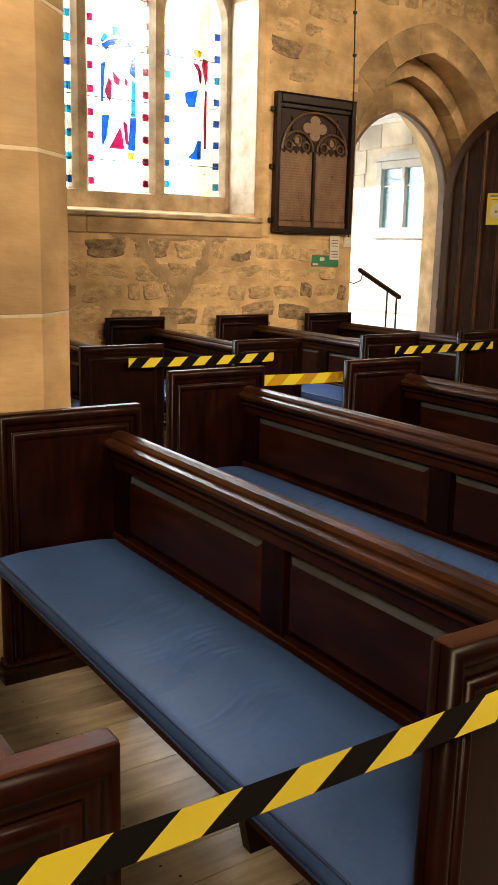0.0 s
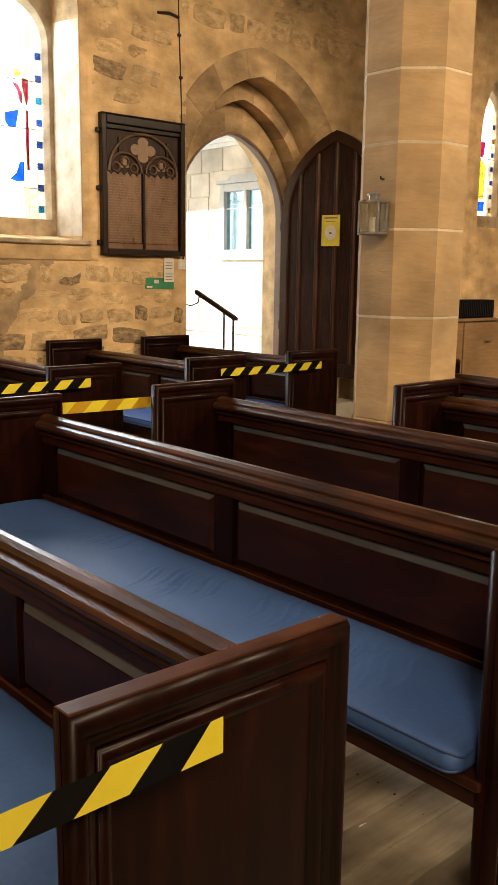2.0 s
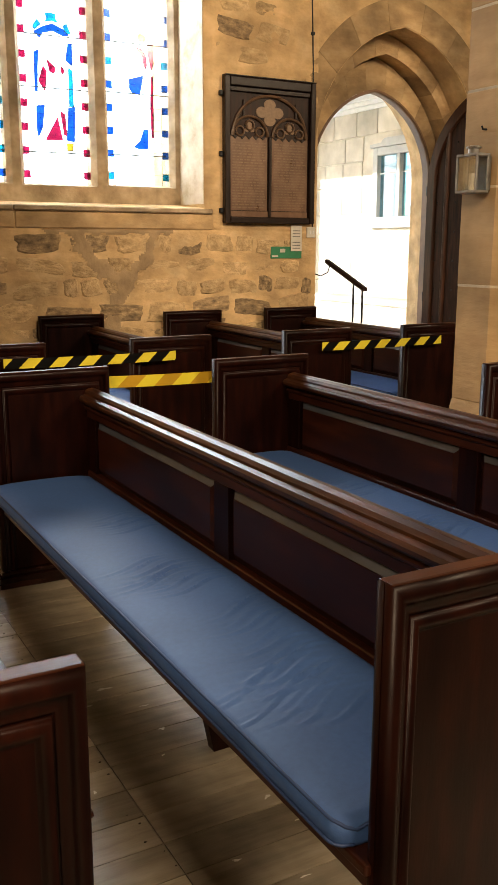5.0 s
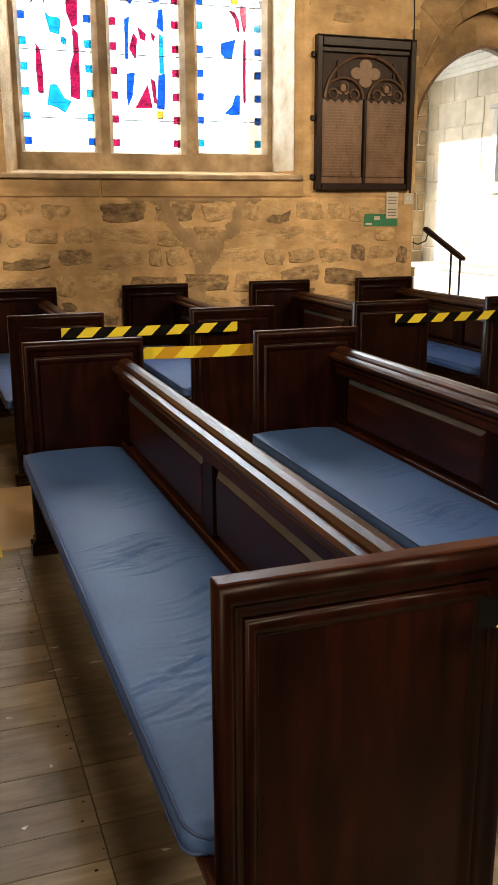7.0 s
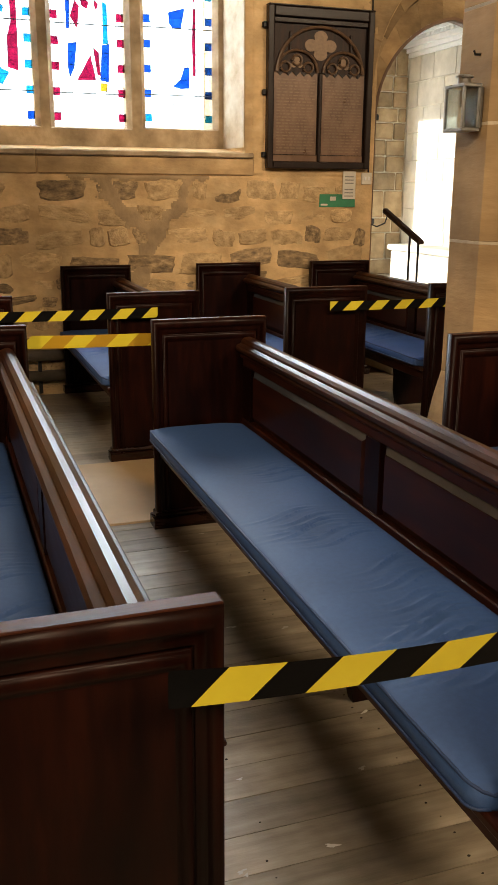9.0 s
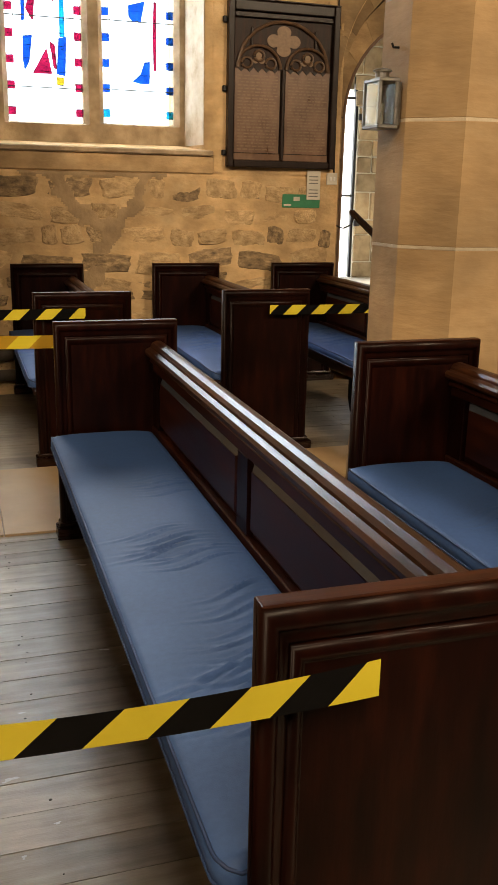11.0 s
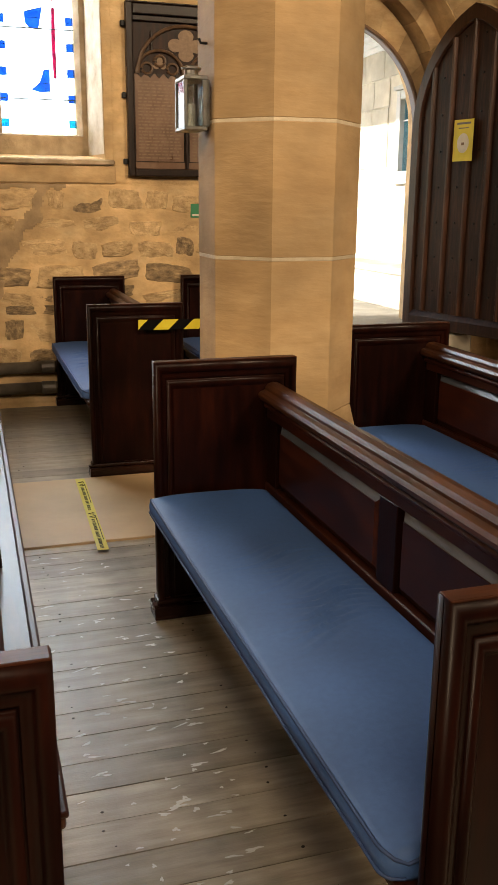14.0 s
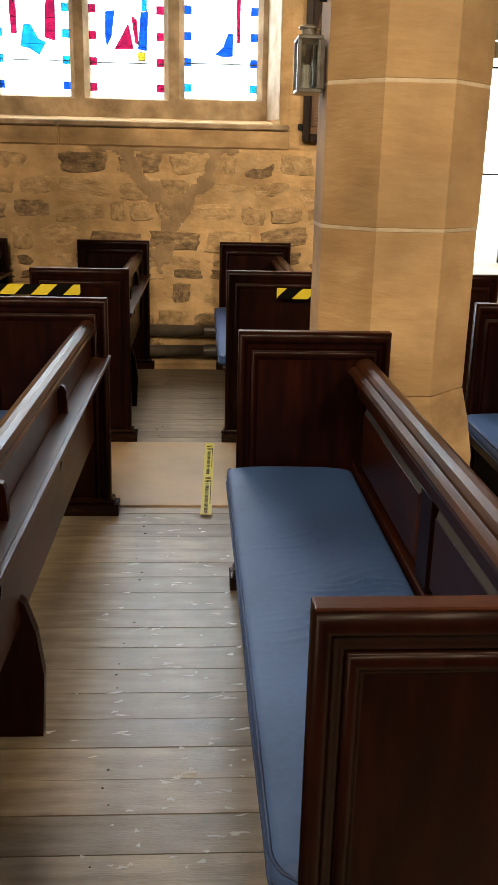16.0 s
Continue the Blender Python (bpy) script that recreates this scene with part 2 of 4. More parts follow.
# ---- mesh helpers ----
def mesh_of(bm, name, mats, smooth=False):
    bmesh.ops.recalc_face_normals(bm, faces=bm.faces)
    me = bpy.data.meshes.new(name)
    bm.to_mesh(me)
    bm.free()
    for m in (mats if isinstance(mats, (list, tuple)) else [mats]):
        me.materials.append(m)
    if smooth:
        for p in me.polygons:
            p.use_smooth = True
    return me


def part(name, bm, mats, parent=None, label="", smooth=False):
    ob = new(name, mesh_of(bm, name, mats, smooth))
    if parent is not None:
        ob.parent = parent
    if label:
        ob["label"] = label
    return ob


def thing(name, label, category, m=None, group="", kind=""):
    ob = new(name)
    if m is not None:
        ob.matrix_world = m
    return tagged(ob, label, category, group, kind)


def add_box(bm, x0, x1, y0, y1, z0, z1, bevel=0.0, seg=1):
    vs = [bm.verts.new((x, y, z)) for x in (x0, x1) for y in (y0, y1) for z in (z0, z1)]
    fs = [bm.faces.new([vs[i] for i in q]) for q in ((0, 1, 3, 2), (4, 6, 7, 5), (0, 4, 5, 1), (2, 3, 7, 6), (0, 2, 6, 4), (1, 5, 7, 3))]
    if bevel > 0:
        es = list({e for f in fs for e in f.edges})
        bmesh.ops.bevel(bm, geom=es, offset=bevel, segments=seg, affect="EDGES", profile=0.5)
    return bm


def box(x0, x1, y0, y1, z0, z1, bevel=0.0, seg=1):
    return add_box(bmesh.new(), x0, x1, y0, y1, z0, z1, bevel, seg)


def add_tube(bm, pts, r, n=10, caps=True):
    """A round bar along points; r: one radius or one for each point."""
    pts = [Vector(p) for p in pts]
    rs = r if isinstance(r, (list, tuple)) else [r] * len(pts)
    rings = []
    for i, p in enumerate(pts):
        d = (pts[min(i + 1, len(pts) - 1)] - pts[max(i - 1, 0)]).normalized()
        u = d.orthogonal().normalized() if i == 0 else (u - d * u.dot(d)).normalized()
        v = d.cross(u)
        rings.append([bm.verts.new(p + (u * math.cos(2 * math.pi * k / n) + v * math.sin(2 * math.pi * k / n)) * rs[i]) for k in range(n)])
    for a, b in zip(rings, rings[1:]):
        for k in range(n):
            bm.faces.new((a[k], a[(k + 1) % n], b[(k + 1) % n], b[k]))
    if caps:
        bm.faces.new(rings[0])
        bm.faces.new(rings[-1])
    return bm


def tube(pts, r, n=10):
    return add_tube(bmesh.new(), pts, r, n)


def extrude_poly(bm, pts, to3, d0, d1):
    """A prism: a polygon of 2D points, laid out by to3(a, b, depth), between two depths."""
    a = [bm.verts.new(to3(p[0], p[1], d0)) for p in pts]
    b = [bm.verts.new(to3(p[0], p[1], d1)) for p in pts]
    bm.faces.new(a)
    bm.faces.new(b)
    for k in range(len(pts)):
        j = (k + 1) % len(pts)
        bm.faces.new((a[k], a[j], b[j], b[k]))
    return bm


def xz(x, z, d):
    return (x, d, z)


def yz(y, z, d):
    return (d, y, z)


def loft_rings(bm, rings, closed=True, fill=False):
    vs = [[bm.verts.new(p) for p in r] for r in rings]
    n = len(vs[0])
    for a, b in zip(vs, vs[1:]):
        for k in range(n if closed else n - 1):
            bm.faces.new((a[k], a[(k + 1) % n], b[(k + 1) % n], b[k]))
    if fill:
        bm.faces.new(vs[-1])
    return bm


def arch(cx, half, spring, apex, n=9, foot=None):
    """Points (x, z) of a pointed arch, from the left springing (or foot) over the apex to the right one."""
    c = ((apex - spring) ** 2 - half ** 2) / (2 * half)
    r = half + c
    top = math.acos(max(-1, min(1, c / r)))
    right = [(cx - c + r * math.cos(top * k / n), spring + r * math.sin(top * k / n)) for k in range(n + 1)]
    left = [(2 * cx - x, z) for x, z in right]
    pts = left + right[-2::-1]
    if foot is not None:
        pts = [(cx - half, foot)] + pts + [(cx + half, foot)]
    return pts


def wall_slab(name, outer, holes, y0, y1, mats, to3=xz):
    """A wall between two planes with openings through it; a hole is (front loop, back loop)."""
    bm = bmesh.new()
    for side, y in ((0, y0), (1, y1)):
        edges = []
        loops = [outer] + [h[side] for h in holes]
        for lp in loops:
            vs = [bm.verts.new(to3(p[0], p[1], y)) for p in lp]
            edges += [bm.edges.new((vs[k], vs[(k + 1) % len(vs)])) for k in range(len(vs))]
        bmesh.ops.triangle_fill(bm, use_beauty=True, use_dissolve=False, edges=edges)
    for a, b in [(outer, outer)] + holes:
        va = [bm.verts.new(to3(p[0], p[1], y0)) for p in a]
        vb = [bm.verts.new(to3(p[0], p[1], y1)) for p in b]
        for k in range(len(va)):
            j = (k + 1) % len(va)
            bm.faces.new((va[k], va[j], vb[j], vb[k]))
    bmesh.ops.remove_doubles(bm, verts=bm.verts, dist=0.0005)
    return tagged(part(name, bm, mats), kind="structure")


# ---- large structure ----
WALL_Y = 6.0
WIN_X = 2.998


def big_box(name, dims, mat):
    return tagged(part(name, box(*dims), mat), kind="structure")


def rect(x0, x1, z0, z1):
    return [(x0, z0), (x0, z1), (x1, z1), (x1, z0)]


win_front = arch(WIN_X, 1.09, 3.4, 4.7, 9, 1.715)
win_back = arch(3.02, 1.0, 3.4, 4.6, 9, 1.75)
win2_front = arch(10.45, 0.86, 3.1, 4.2, 9, 2.07)
win2_back = arch(10.45, 0.76, 3.1, 4.1, 9, 2.10)
door_loop = arch(6.035, 0.905, 2.2, 3.27, 9, -0.05)
wall_slab("wall_north", rect(-6.0, 13.0, -0.1, 5.3), [(win_front, win_back), (win2_front, win2_back), (door_loop, door_loop)], WALL_Y, 6.30, wall_mat)
door_back = arch(6.035, 0.72, 2.05, 2.87, 9, -0.05)
wall_slab("wall_north_facing", rect(-6.0, 13.0, -0.1, 5.3), [(win_back, win_back), (win2_back, win2_back), (door_back, arch(6.035, 0.82, 2.05, 3.0, 9, -0.05))], 6.50, 6.85, wall_mat)
wall_slab("wall_north_core", rect(-6.0, 13.0, -0.1, 5.3), [(win_back, win_back), (win2_back, win2_back), (door_loop, door_loop)], 6.30, 6.50, wall_mat)
# south wall out of view; its openings are added for the warm fill lamps
nave_holes = []
for wx in (-3.6, 2.2, 8.4):
    lp = arch(wx, 0.9, 6.6, 7.6, 8, 4.5)
    nave_holes.append((lp, lp))
wall_slab("wall_south", rect(-6.3, 13.3, -0.1, 8.2), nave_holes, -4.0, -4.45, plaster)
big_box("wall_west", (-6.3, -6.0, -4.0, 6.85, -0.1, 8.2), plaster)
big_box("wall_east", (13.0, 13.3, -4.0, 6.85, -0.1, 8.2), plaster)
arc_holes = []
for k in range(-2, 4):
    cx = 0.83 + 1.71 + 3.42 * k
    lp = arch(cx, 1.40, 3.7, 4.95, 9)
    lp = [(lp[0][0], 3.65)] + lp + [(lp[-1][0], 3.65)]
    arc_holes.append(lp)
edge = [(-6.0, 8.2), (-6.0, 3.65)]
for lp in arc_holes:
    edge += [p for p in lp if -5.95 < p[0] < 12.95]
edge += [(13.0, 3.65), (13.0, 8.2)]
wall_slab("wall_arcade", edge, [], 2.52, 3.06, plaster)
big_box("floor_base", (-6.3, 13.3, -0.4555, 6.0, -0.25, -0.046), gap_mat)
big_box("floor_nave", (-6.3, 13.3, -4.45, -0.4555, -0.25, -0.002), flag_mat)
roof_bm = box(-6.3, 13.3, 2.7, 6.85, 5.3, 5.45)
for k in range(13):
    add_box(roof_bm, -5.6 + 1.45 * k, -5.42 + 1.45 * k, 3.14, 6.0, 5.08, 5.3, 0.01)
tagged(part("ceiling_aisle", roof_bm, roof_wood), kind="structure")
nave_roof = box(-6.3, 13.3, -4.45, 3.14, 8.2, 8.4)
for k in range(10):
    add_box(nave_roof, -5.6 + 1.95 * k, -5.35 + 1.95 * k, -4.0, 2.52, 7.9, 8.2, 0.01)
tagged(part("ceiling_nave", nave_roof, roof_wood), kind="structure")
ground = tagged(part("ground", box(-260, 260, 6.87, 400, 0.05, 0.28), grass_mat), kind="structure")

# bright sky beyond the windows
glow = bpy.data.materials.new("bright overcast sky")
glow.use_nodes = True
nd = glow.node_tree.nodes
nd.remove(nd["Principled BSDF"])
em = nd.new("ShaderNodeEmission")
em.inputs[0].default_value, em.inputs[1].default_value = (0.93, 0.98, 1.0, 1), 3.2
glow.node_tree.links.new(em.outputs[0], nd["Material Output"].inputs[0])
for x0, x1 in ((1.9, 4.15), (9.5, 11.4)):
    tagged(part("backdrop", box(x0, x1, 6.852, 6.858, 1.4, 5.2), glow), kind="structure")

# sill ledge and dressed course under the window
sill = tagged(new("window_sill"), kind="structure")
for a, b in ((1.81, 2.55), (2.555, 4.15)):
    part("sill_stone", box(a, b, 5.965, 6.02, 1.675, 1.713, 0.008), frame_stone, sill)
    part("course_stone", box(a + 0.01, b + 0.01, 5.985, 6.02, 1.55, 1.672, 0.008), ashlar, sill)


splay = bmesh.new()
for (x0, y0), (x1, y1), zt in (((4.085, 6.004), (4.019, 6.296), 3.42),):
    extrude_poly(splay, [(x0, y0), (x1, y1), (x1 - 0.004, y1), (x0 - 0.004, y0)], lambda p, q, d: (p, q, d), 1.752, zt)
part("splay_plaster", splay, pale_render, sill)


def shape(bm, pts, y, t=0.003):
    extrude_poly(bm, pts, xz, y, y + t)
    return bm


def window(name, lights, front, glass_y, borders):
    """A stone window of several lights: plate with chamfered lights, leaded panes with a coloured border."""
    win = tagged(new(name), kind="structure")
    plate_holes, back_holes = [], []
    for x0, x1, z0, spring, apex in lights:
        h, c = (x1 - x0) / 2, (x0 + x1) / 2
        plate_holes.append((arch(c, h + 0.035, spring, apex + 0.045, 7, z0 - 0.012), arch(c, h, spring, apex, 7, z0)))
        back_holes.append((arch(c, h, spring, apex, 7, z0), arch(c, h, spring, apex, 7, z0)))
    for nm, holes, a, b in (("tracery", plate_holes, 6.302, 6.35), ("tracery_back", back_holes, 6.35, 6.44)):
        ob = wall_slab(nm, front, holes, a, b, frame_stone)
        del ob["kind"]
        ob.parent = win
    for (x0, x1, z0, spring, apex), (ca, cb) in zip(lights, borders):
        c, h = (x0 + x1) / 2, (x1 - x0) / 2
        bars = [z0] + [z for z in (z0 + 0.235, z0 + 0.70, z0 + 1.07, z0 + 1.45) if z < spring - 0.05]
        for k, a in enumerate(bars):
            if k + 1 < len(bars):
                pts = rect(x0, x1, a, bars[k + 1])
            else:
                pts = arch(c, h, spring, apex, 7, a)
            part("pane", shape(bmesh.new(), pts, glass_y), g_clear, win).visible_shadow = False
            if k:
                part("saddle_bar", box(x0, x1, glass_y - 0.012, glass_y - 0.004, a - 0.003, a + 0.003), lead, win)
        bm = bmesh.new()
        for q in range(1, 5):
            x = x0 + 0.056 + (x1 - x0 - 0.112) * q / 5
            add_box(bm, x - 0.0011, x + 0.0011, glass_y - 0.0068, glass_y - 0.0056, z0, z0 + 0.26)
        for q in range(1, 18):
            zz = z0 + 0.0855 * q
            if zz < spring:
                add_box(bm, x0 + 0.056, x1 - 0.056, glass_y - 0.0068, glass_y - 0.0056, zz - 0.0011, zz + 0.0011)
        part("lead_lattice", bm, lead, win)
        z, k = z0 + 0.07, 0
        while z < spring:
            for side, x in ((0, x0), (1, x1 - 0.052)):
                col = (ca, cb)[0 if (k % 5) else 1]
                part("border_pane", shape(bmesh.new(), rect(x, x + 0.052, z - 0.026, z + 0.026), glass_y - 0.005), col, win).visible_shadow = False
                part("lead_came", box(x, x + 0.052, glass_y - 0.008, glass_y - 0.006, z + 0.026, z + 0.030), lead, win)
            z += 0.171
            k += 1
        for x in (x0 + 0.056, x1 - 0.059):
            part("lead_came", box(x, x + 0.003, glass_y - 0.007, glass_y - 0.006, z0, spring), lead, win)
    return win


LIGHTS = ((2.09, 2.611, 1.888, 3.24, 3.56), (2.748, 3.275, 1.884, 3.6, 4.02), (3.421, 3.944, 1.895, 3.24, 3.56))
GY = 6.37
window_1 = window("window_1", LIGHTS, win_back, GY, ((g_sky, g_blue), (g_red, g_red), (g_blue, g_sky)))
window_2 = window("window_2", ((9.94, 10.40, 2.25, 3.35, 3.72), (10.54, 11.0, 2.25, 3.35, 3.72)), win2_back, GY, ((g_blue, g_yel), (g_red, g_blue)))


def stained(win, c, z, col, pts):
    """One plain piece of coloured glass, its outline given about a middle."""
    part("coloured_pane", shape(bmesh.new(), [(c + a, z + b) for a, b in pts], GY - 0.009), col, win).visible_shadow = False
    n = len(pts)
    bm = bmesh.new()
    for k in range(n):
        p, q = pts[k], pts[(k + 1) % n]
        add_tube(bm, [(c + p[0], GY - 0.011, z + p[1]), (c + q[0], GY - 0.011, z + q[1])], 0.0017, 4, False)
    part("lead_came", bm, lead, win)


C1, C2, C3 = 2.35, 3.011, 3.683
stained(window_1, C1, 1.89, g_red, [(-0.162, 0.999), (-0.157, 1.089), (-0.127, 1.168), (-0.075, 1.218), (-0.015, 1.242), (0.001, 1.182), (-0.06, 1.134), (-0.079, 1.079), (-0.134, 1.039)])
stained(window_1, C1, 1.89, g_red, [(0.031, 1.182), (0.048, 1.242), (0.095, 1.182), (0.142, 1.174), (0.172, 1.079), (0.165, 0.88), (0.125, 0.86), (0.087, 0.959), (0.084, 1.089), (0.125, 1.122)])
stained(window_1, C1, 1.89, g_red, [(-0.067, 1.089), (-0.026, 1.114), (-0.052, 1.059), (-0.072, 0.979)])
stained(window_1, C1, 1.89, g_sky, [(-0.07, 0.959), (-0.036, 0.923), (0.026, 0.923), (0.045, 0.899), (0.03, 0.804), (-0.038, 0.82)])
stained(window_1, C1, 1.89, g_sky, [(0.039, 0.796), (0.081, 0.78), (0.075, 0.736), (0.041, 0.75)])
stained(window_1, C1, 1.89, g_red, [(-0.144, 0.74), (-0.113, 0.7), (-0.102, 0.541), (-0.104, 0.402), (-0.143, 0.402), (-0.15, 0.561)])
stained(window_1, C1, 1.89, g_red, [(0.125, 0.86), (0.168, 0.82), (0.167, 0.621), (0.163, 0.362), (0.091, 0.382), (0.096, 0.581), (0.127, 0.681)])
stained(window_1, C1, 1.89, g_sky, [(-0.057, 0.462), (-0.008, 0.466), (0.045, 0.372), (0.097, 0.352), (0.046, 0.267), (-0.017, 0.306), (-0.085, 0.322)])
stained(window_1, C2, 1.89, g_sky, [(-0.053, 1.218), (-0.004, 1.222), (0.035, 1.214), (0.028, 1.182), (0.053, 1.154), (0.004, 1.168), (-0.055, 1.154), (-0.039, 1.182)])
stained(window_1, C2, 1.89, g_sky, [(-0.15, 1.118), (-0.113, 1.168), (-0.085, 1.138), (-0.135, 1.089)])
stained(window_1, C2, 1.89, g_sky, [(0.082, 1.142), (0.112, 1.158), (0.143, 1.089), (0.1, 1.089)])
stained(window_1, C2, 1.89, g_blue, [(-0.145, 1.079), (-0.075, 1.122), (0.004, 1.148), (0.091, 1.114), (0.129, 1.075), (0.08, 1.069), (0.002, 1.098), (-0.077, 1.075), (-0.097, 1.039)])
stained(window_1, C2, 1.89, g_blue, [(-0.149, 0.939), (-0.109, 0.959), (-0.122, 0.84), (-0.13, 0.661), (-0.15, 0.661)])
stained(window_1, C2, 1.89, g_blue, [(0.114, 1.019), (0.147, 1.023), (0.149, 0.86), (0.095, 0.899)])
stained(window_1, C2, 1.89, g_sky, [(0.114, 0.85), (0.145, 0.83), (0.146, 0.571), (0.11, 0.571)])
stained(window_1, C2, 1.89, g_blue, [(-0.145, 0.561), (-0.08, 0.571), (-0.104, 0.402), (-0.139, 0.332), (-0.149, 0.402)])
stained(window_1, C2, 1.89, g_blue, [(0.102, 0.561), (0.156, 0.571), (0.143, 0.312), (0.081, 0.322), (0.093, 0.442)])
stained(window_1, C2, 1.89, g_red, [(-0.052, 0.899), (0.015, 0.84), (0.004, 0.796), (-0.034, 0.81)])
stained(window_1, C2, 1.89, g_red, [(-0.082, 0.85), (-0.054, 0.81), (-0.071, 0.661), (-0.12, 0.74)])
stained(window_1, C2, 1.89, g_red, [(0.055, 0.86), (0.084, 0.83), (0.069, 0.79), (0.054, 0.82)])
stained(window_1, C2, 1.89, g_red, [(0.016, 0.492), (0.051, 0.322), (-0.086, 0.318), (-0.035, 0.402)])
stained(window_1, C2, 1.89, g_red, [(0.037, 0.541), (0.076, 0.511), (0.085, 0.352), (0.062, 0.362)])
stained(window_1, C2, 1.89, g_yel, [(0.08, 0.302), (0.135, 0.302), (0.128, 0.247), (0.083, 0.247)])
stained(window_1, C3, 1.89, g_red, [(-0.004, 1.049), (0.045, 1.043), (0.084, 0.979), (0.082, 0.89), (0.063, 0.909), (0.044, 0.989)])
stained(window_1, C3, 1.89, g_red, [(0.095, 1.089), (0.14, 1.079), (0.142, 0.939), (0.121, 0.88), (0.084, 1.039)])
stained(window_1, C3, 1.89, g_red, [(0.117, 0.85), (0.136, 0.84), (0.133, 0.382), (0.114, 0.382), (0.107, 0.621)])
stained(window_1, C3, 1.89, g_yel, [(0.008, 1.142), (0.037, 1.158), (0.082, 1.134), (0.066, 1.089), (0.017, 1.098)])
stained(window_1, C3, 1.89, g_blue, [(-0.072, 0.81), (0.052, 0.844), (0.02, 0.7), (-0.038, 0.704), (-0.067, 0.736)])
stained(window_1, C3, 1.89, g_blue, [(-0.044, 0.302), (0.015, 0.352), (0.046, 0.438), (0.085, 0.442), (0.083, 0.293), (0.014, 0.287)])
CE = 10.14
stained(window_2, CE, 2.45, g_yel, [(-0.15, 0.0), (0.08, 0.0), (0.1, 0.4), (-0.02, 0.5), (-0.12, 0.35)])
stained(window_2, CE, 2.95, g_red, [(-0.1, 0.0), (0.03, 0.02), (0.06, 0.2), (-0.06, 0.2)])
stained(window_2, CE, 2.3, g_blue, [(-0.15, 0.0), (0.1, 0.0), (0.1, 0.12), (-0.12, 0.12)])

# ---- doorway: stepped arch orders of voussoirs and jamb stones ----
doorway = tagged(new("doorway_arch"), kind="structure")


def order(inner, outer, y0, y1, foot, n, gap=0.004, mat=ashlar, jamb=True):
    """One order of the arch, stone by stone: inner and outer are (half, spring, apex)."""
    pi, po = arch(6.035, *inner, 4 * n), arch(6.035, *outer, 4 * n)
    m = len(pi) - 1
    step = m // n
    for k in range(n):
        i0, i1 = k * step, (k + 1) * step if k < n - 1 else m
        pts = pi[i0:i1 + 1] + po[i0:i1 + 1][::-1]
        cx, cz = sum(p[0] for p in pts) / len(pts), sum(p[1] for p in pts) / len(pts)
        pts = [(cx + (x - cx) * (1 - gap * 2), cz + (z - cz) * (1 - gap * 2)) for x, z in pts]
        part("voussoir", extrude_poly(bmesh.new(), pts, xz, y0, y1), mat, doorway)
    if jamb:
        for s in (-1, 1):
            z, i = foot, 0
            top = inner[1]
            while z < top - 0.02:
                h = min((0.31, 0.38, 0.27)[i % 3], top - z)
                a, b = 6.035 + s * inner[0], 6.035 + s * outer[0]
                part("jamb_stone", box(min(a, b), max(a, b), y0, y1, z, z + h - 0.004, 0.004), mat, doorway)
                z += h
                i += 1


order((0.908, 2.2, 3.275), (1.15, 2.2, 3.525), 5.992, 6.03, 0.0, 9, jamb=False)
order((0.80, 2.12, 3.10), (0.903, 2.12, 3.265), 6.25, 6.498, 0.43, 11)
order((0.695, 2.02, 2.825), (0.798, 2.02, 3.095), 6.40, 6.499, 0.43, 11)
rim = bmesh.new()
loft_rings(rim, [[(x, y, z) for x, z in arch(6.035, h, 2.02, a, 12, 0.43)] for h, a, y in ((0.697, 2.827, 6.395), (0.676, 2.804, 6.388), (0.668, 2.796, 6.41), (0.676, 2.804, 6.50))], closed=False)
part("rebate_moulding", rim, rim_stone, doorway)

# landing and steps down from the door
steps = tagged(new("door_steps"), kind="structure")
part("landing", box(5.28, 6.96, 5.75, 6.86, 0.0, 0.43, 0.012), paving, steps)
part("step", box(5.40, 6.96, 5.45, 5.748, 0.0, 0.215, 0.012), paving, steps)

# ---- porch ----
PX, PY = 7.5, 9.8
porch = tagged(new("porch"), kind="structure")
pwin = rect(7.42, 8.26, 1.72, 2.50)
wall_slab("porch_wall_east", rect(6.86, 10.1, 0.2, 3.6), [(pwin, pwin)], PX, PX + 0.3, porch_stone, to3=yz)
# west side is unseen; wide opening added to let sun onto the east wall
sun_opening = rect(7.15, 9.6, 0.95, 3.25)
wall_slab("porch_wall_west", rect(6.86, 10.1, 0.2, 3.6), [(sun_opening, sun_opening)], 4.2, 4.5, porch_stone, to3=yz)
PC, PH = 6.0, 1.02
front_hole = arch(PC, PH, 2.5, 3.2, 8, 0.427)
wall_slab("porch_wall_front", rect(4.5, 7.5, 0.2, 3.6), [(front_hole, front_hole)], PY, PY + 0.3, porch_stone)
big_box("porch_floor", (4.5, 7.5, 6.86, 14.0, 0.25, 0.425), paving)
big_box("porch_ceiling", (4.1, 7.9, 6.86, 10.2, 3.6, 3.7), roof_wood)
for y in (7.6, 8.7, 9.7):
    part("beam", box(4.5, 7.5, y, y + 0.16, 3.42, 3.598, 0.01), roof_wood, porch)
rnd = random.Random(5)
z = 0.43
while z < 3.0:
    h = rnd.choice((0.24, 0.29, 0.33))
    y = 6.88
    while y < PY - 0.02:
        w = min(rnd.uniform(0.30, 0.62), PY - 0.012 - y)
        if w > 0.08 and not (y < 8.36 and y + w > 7.32 and z < 2.66 and z + h > 1.64):
            part("porch_block", box(PX - 0.012, PX + 0.01, y, y + w - 0.010, z, z + h - 0.010, 0.006), porch_stone, porch)
        y += w
    z += h
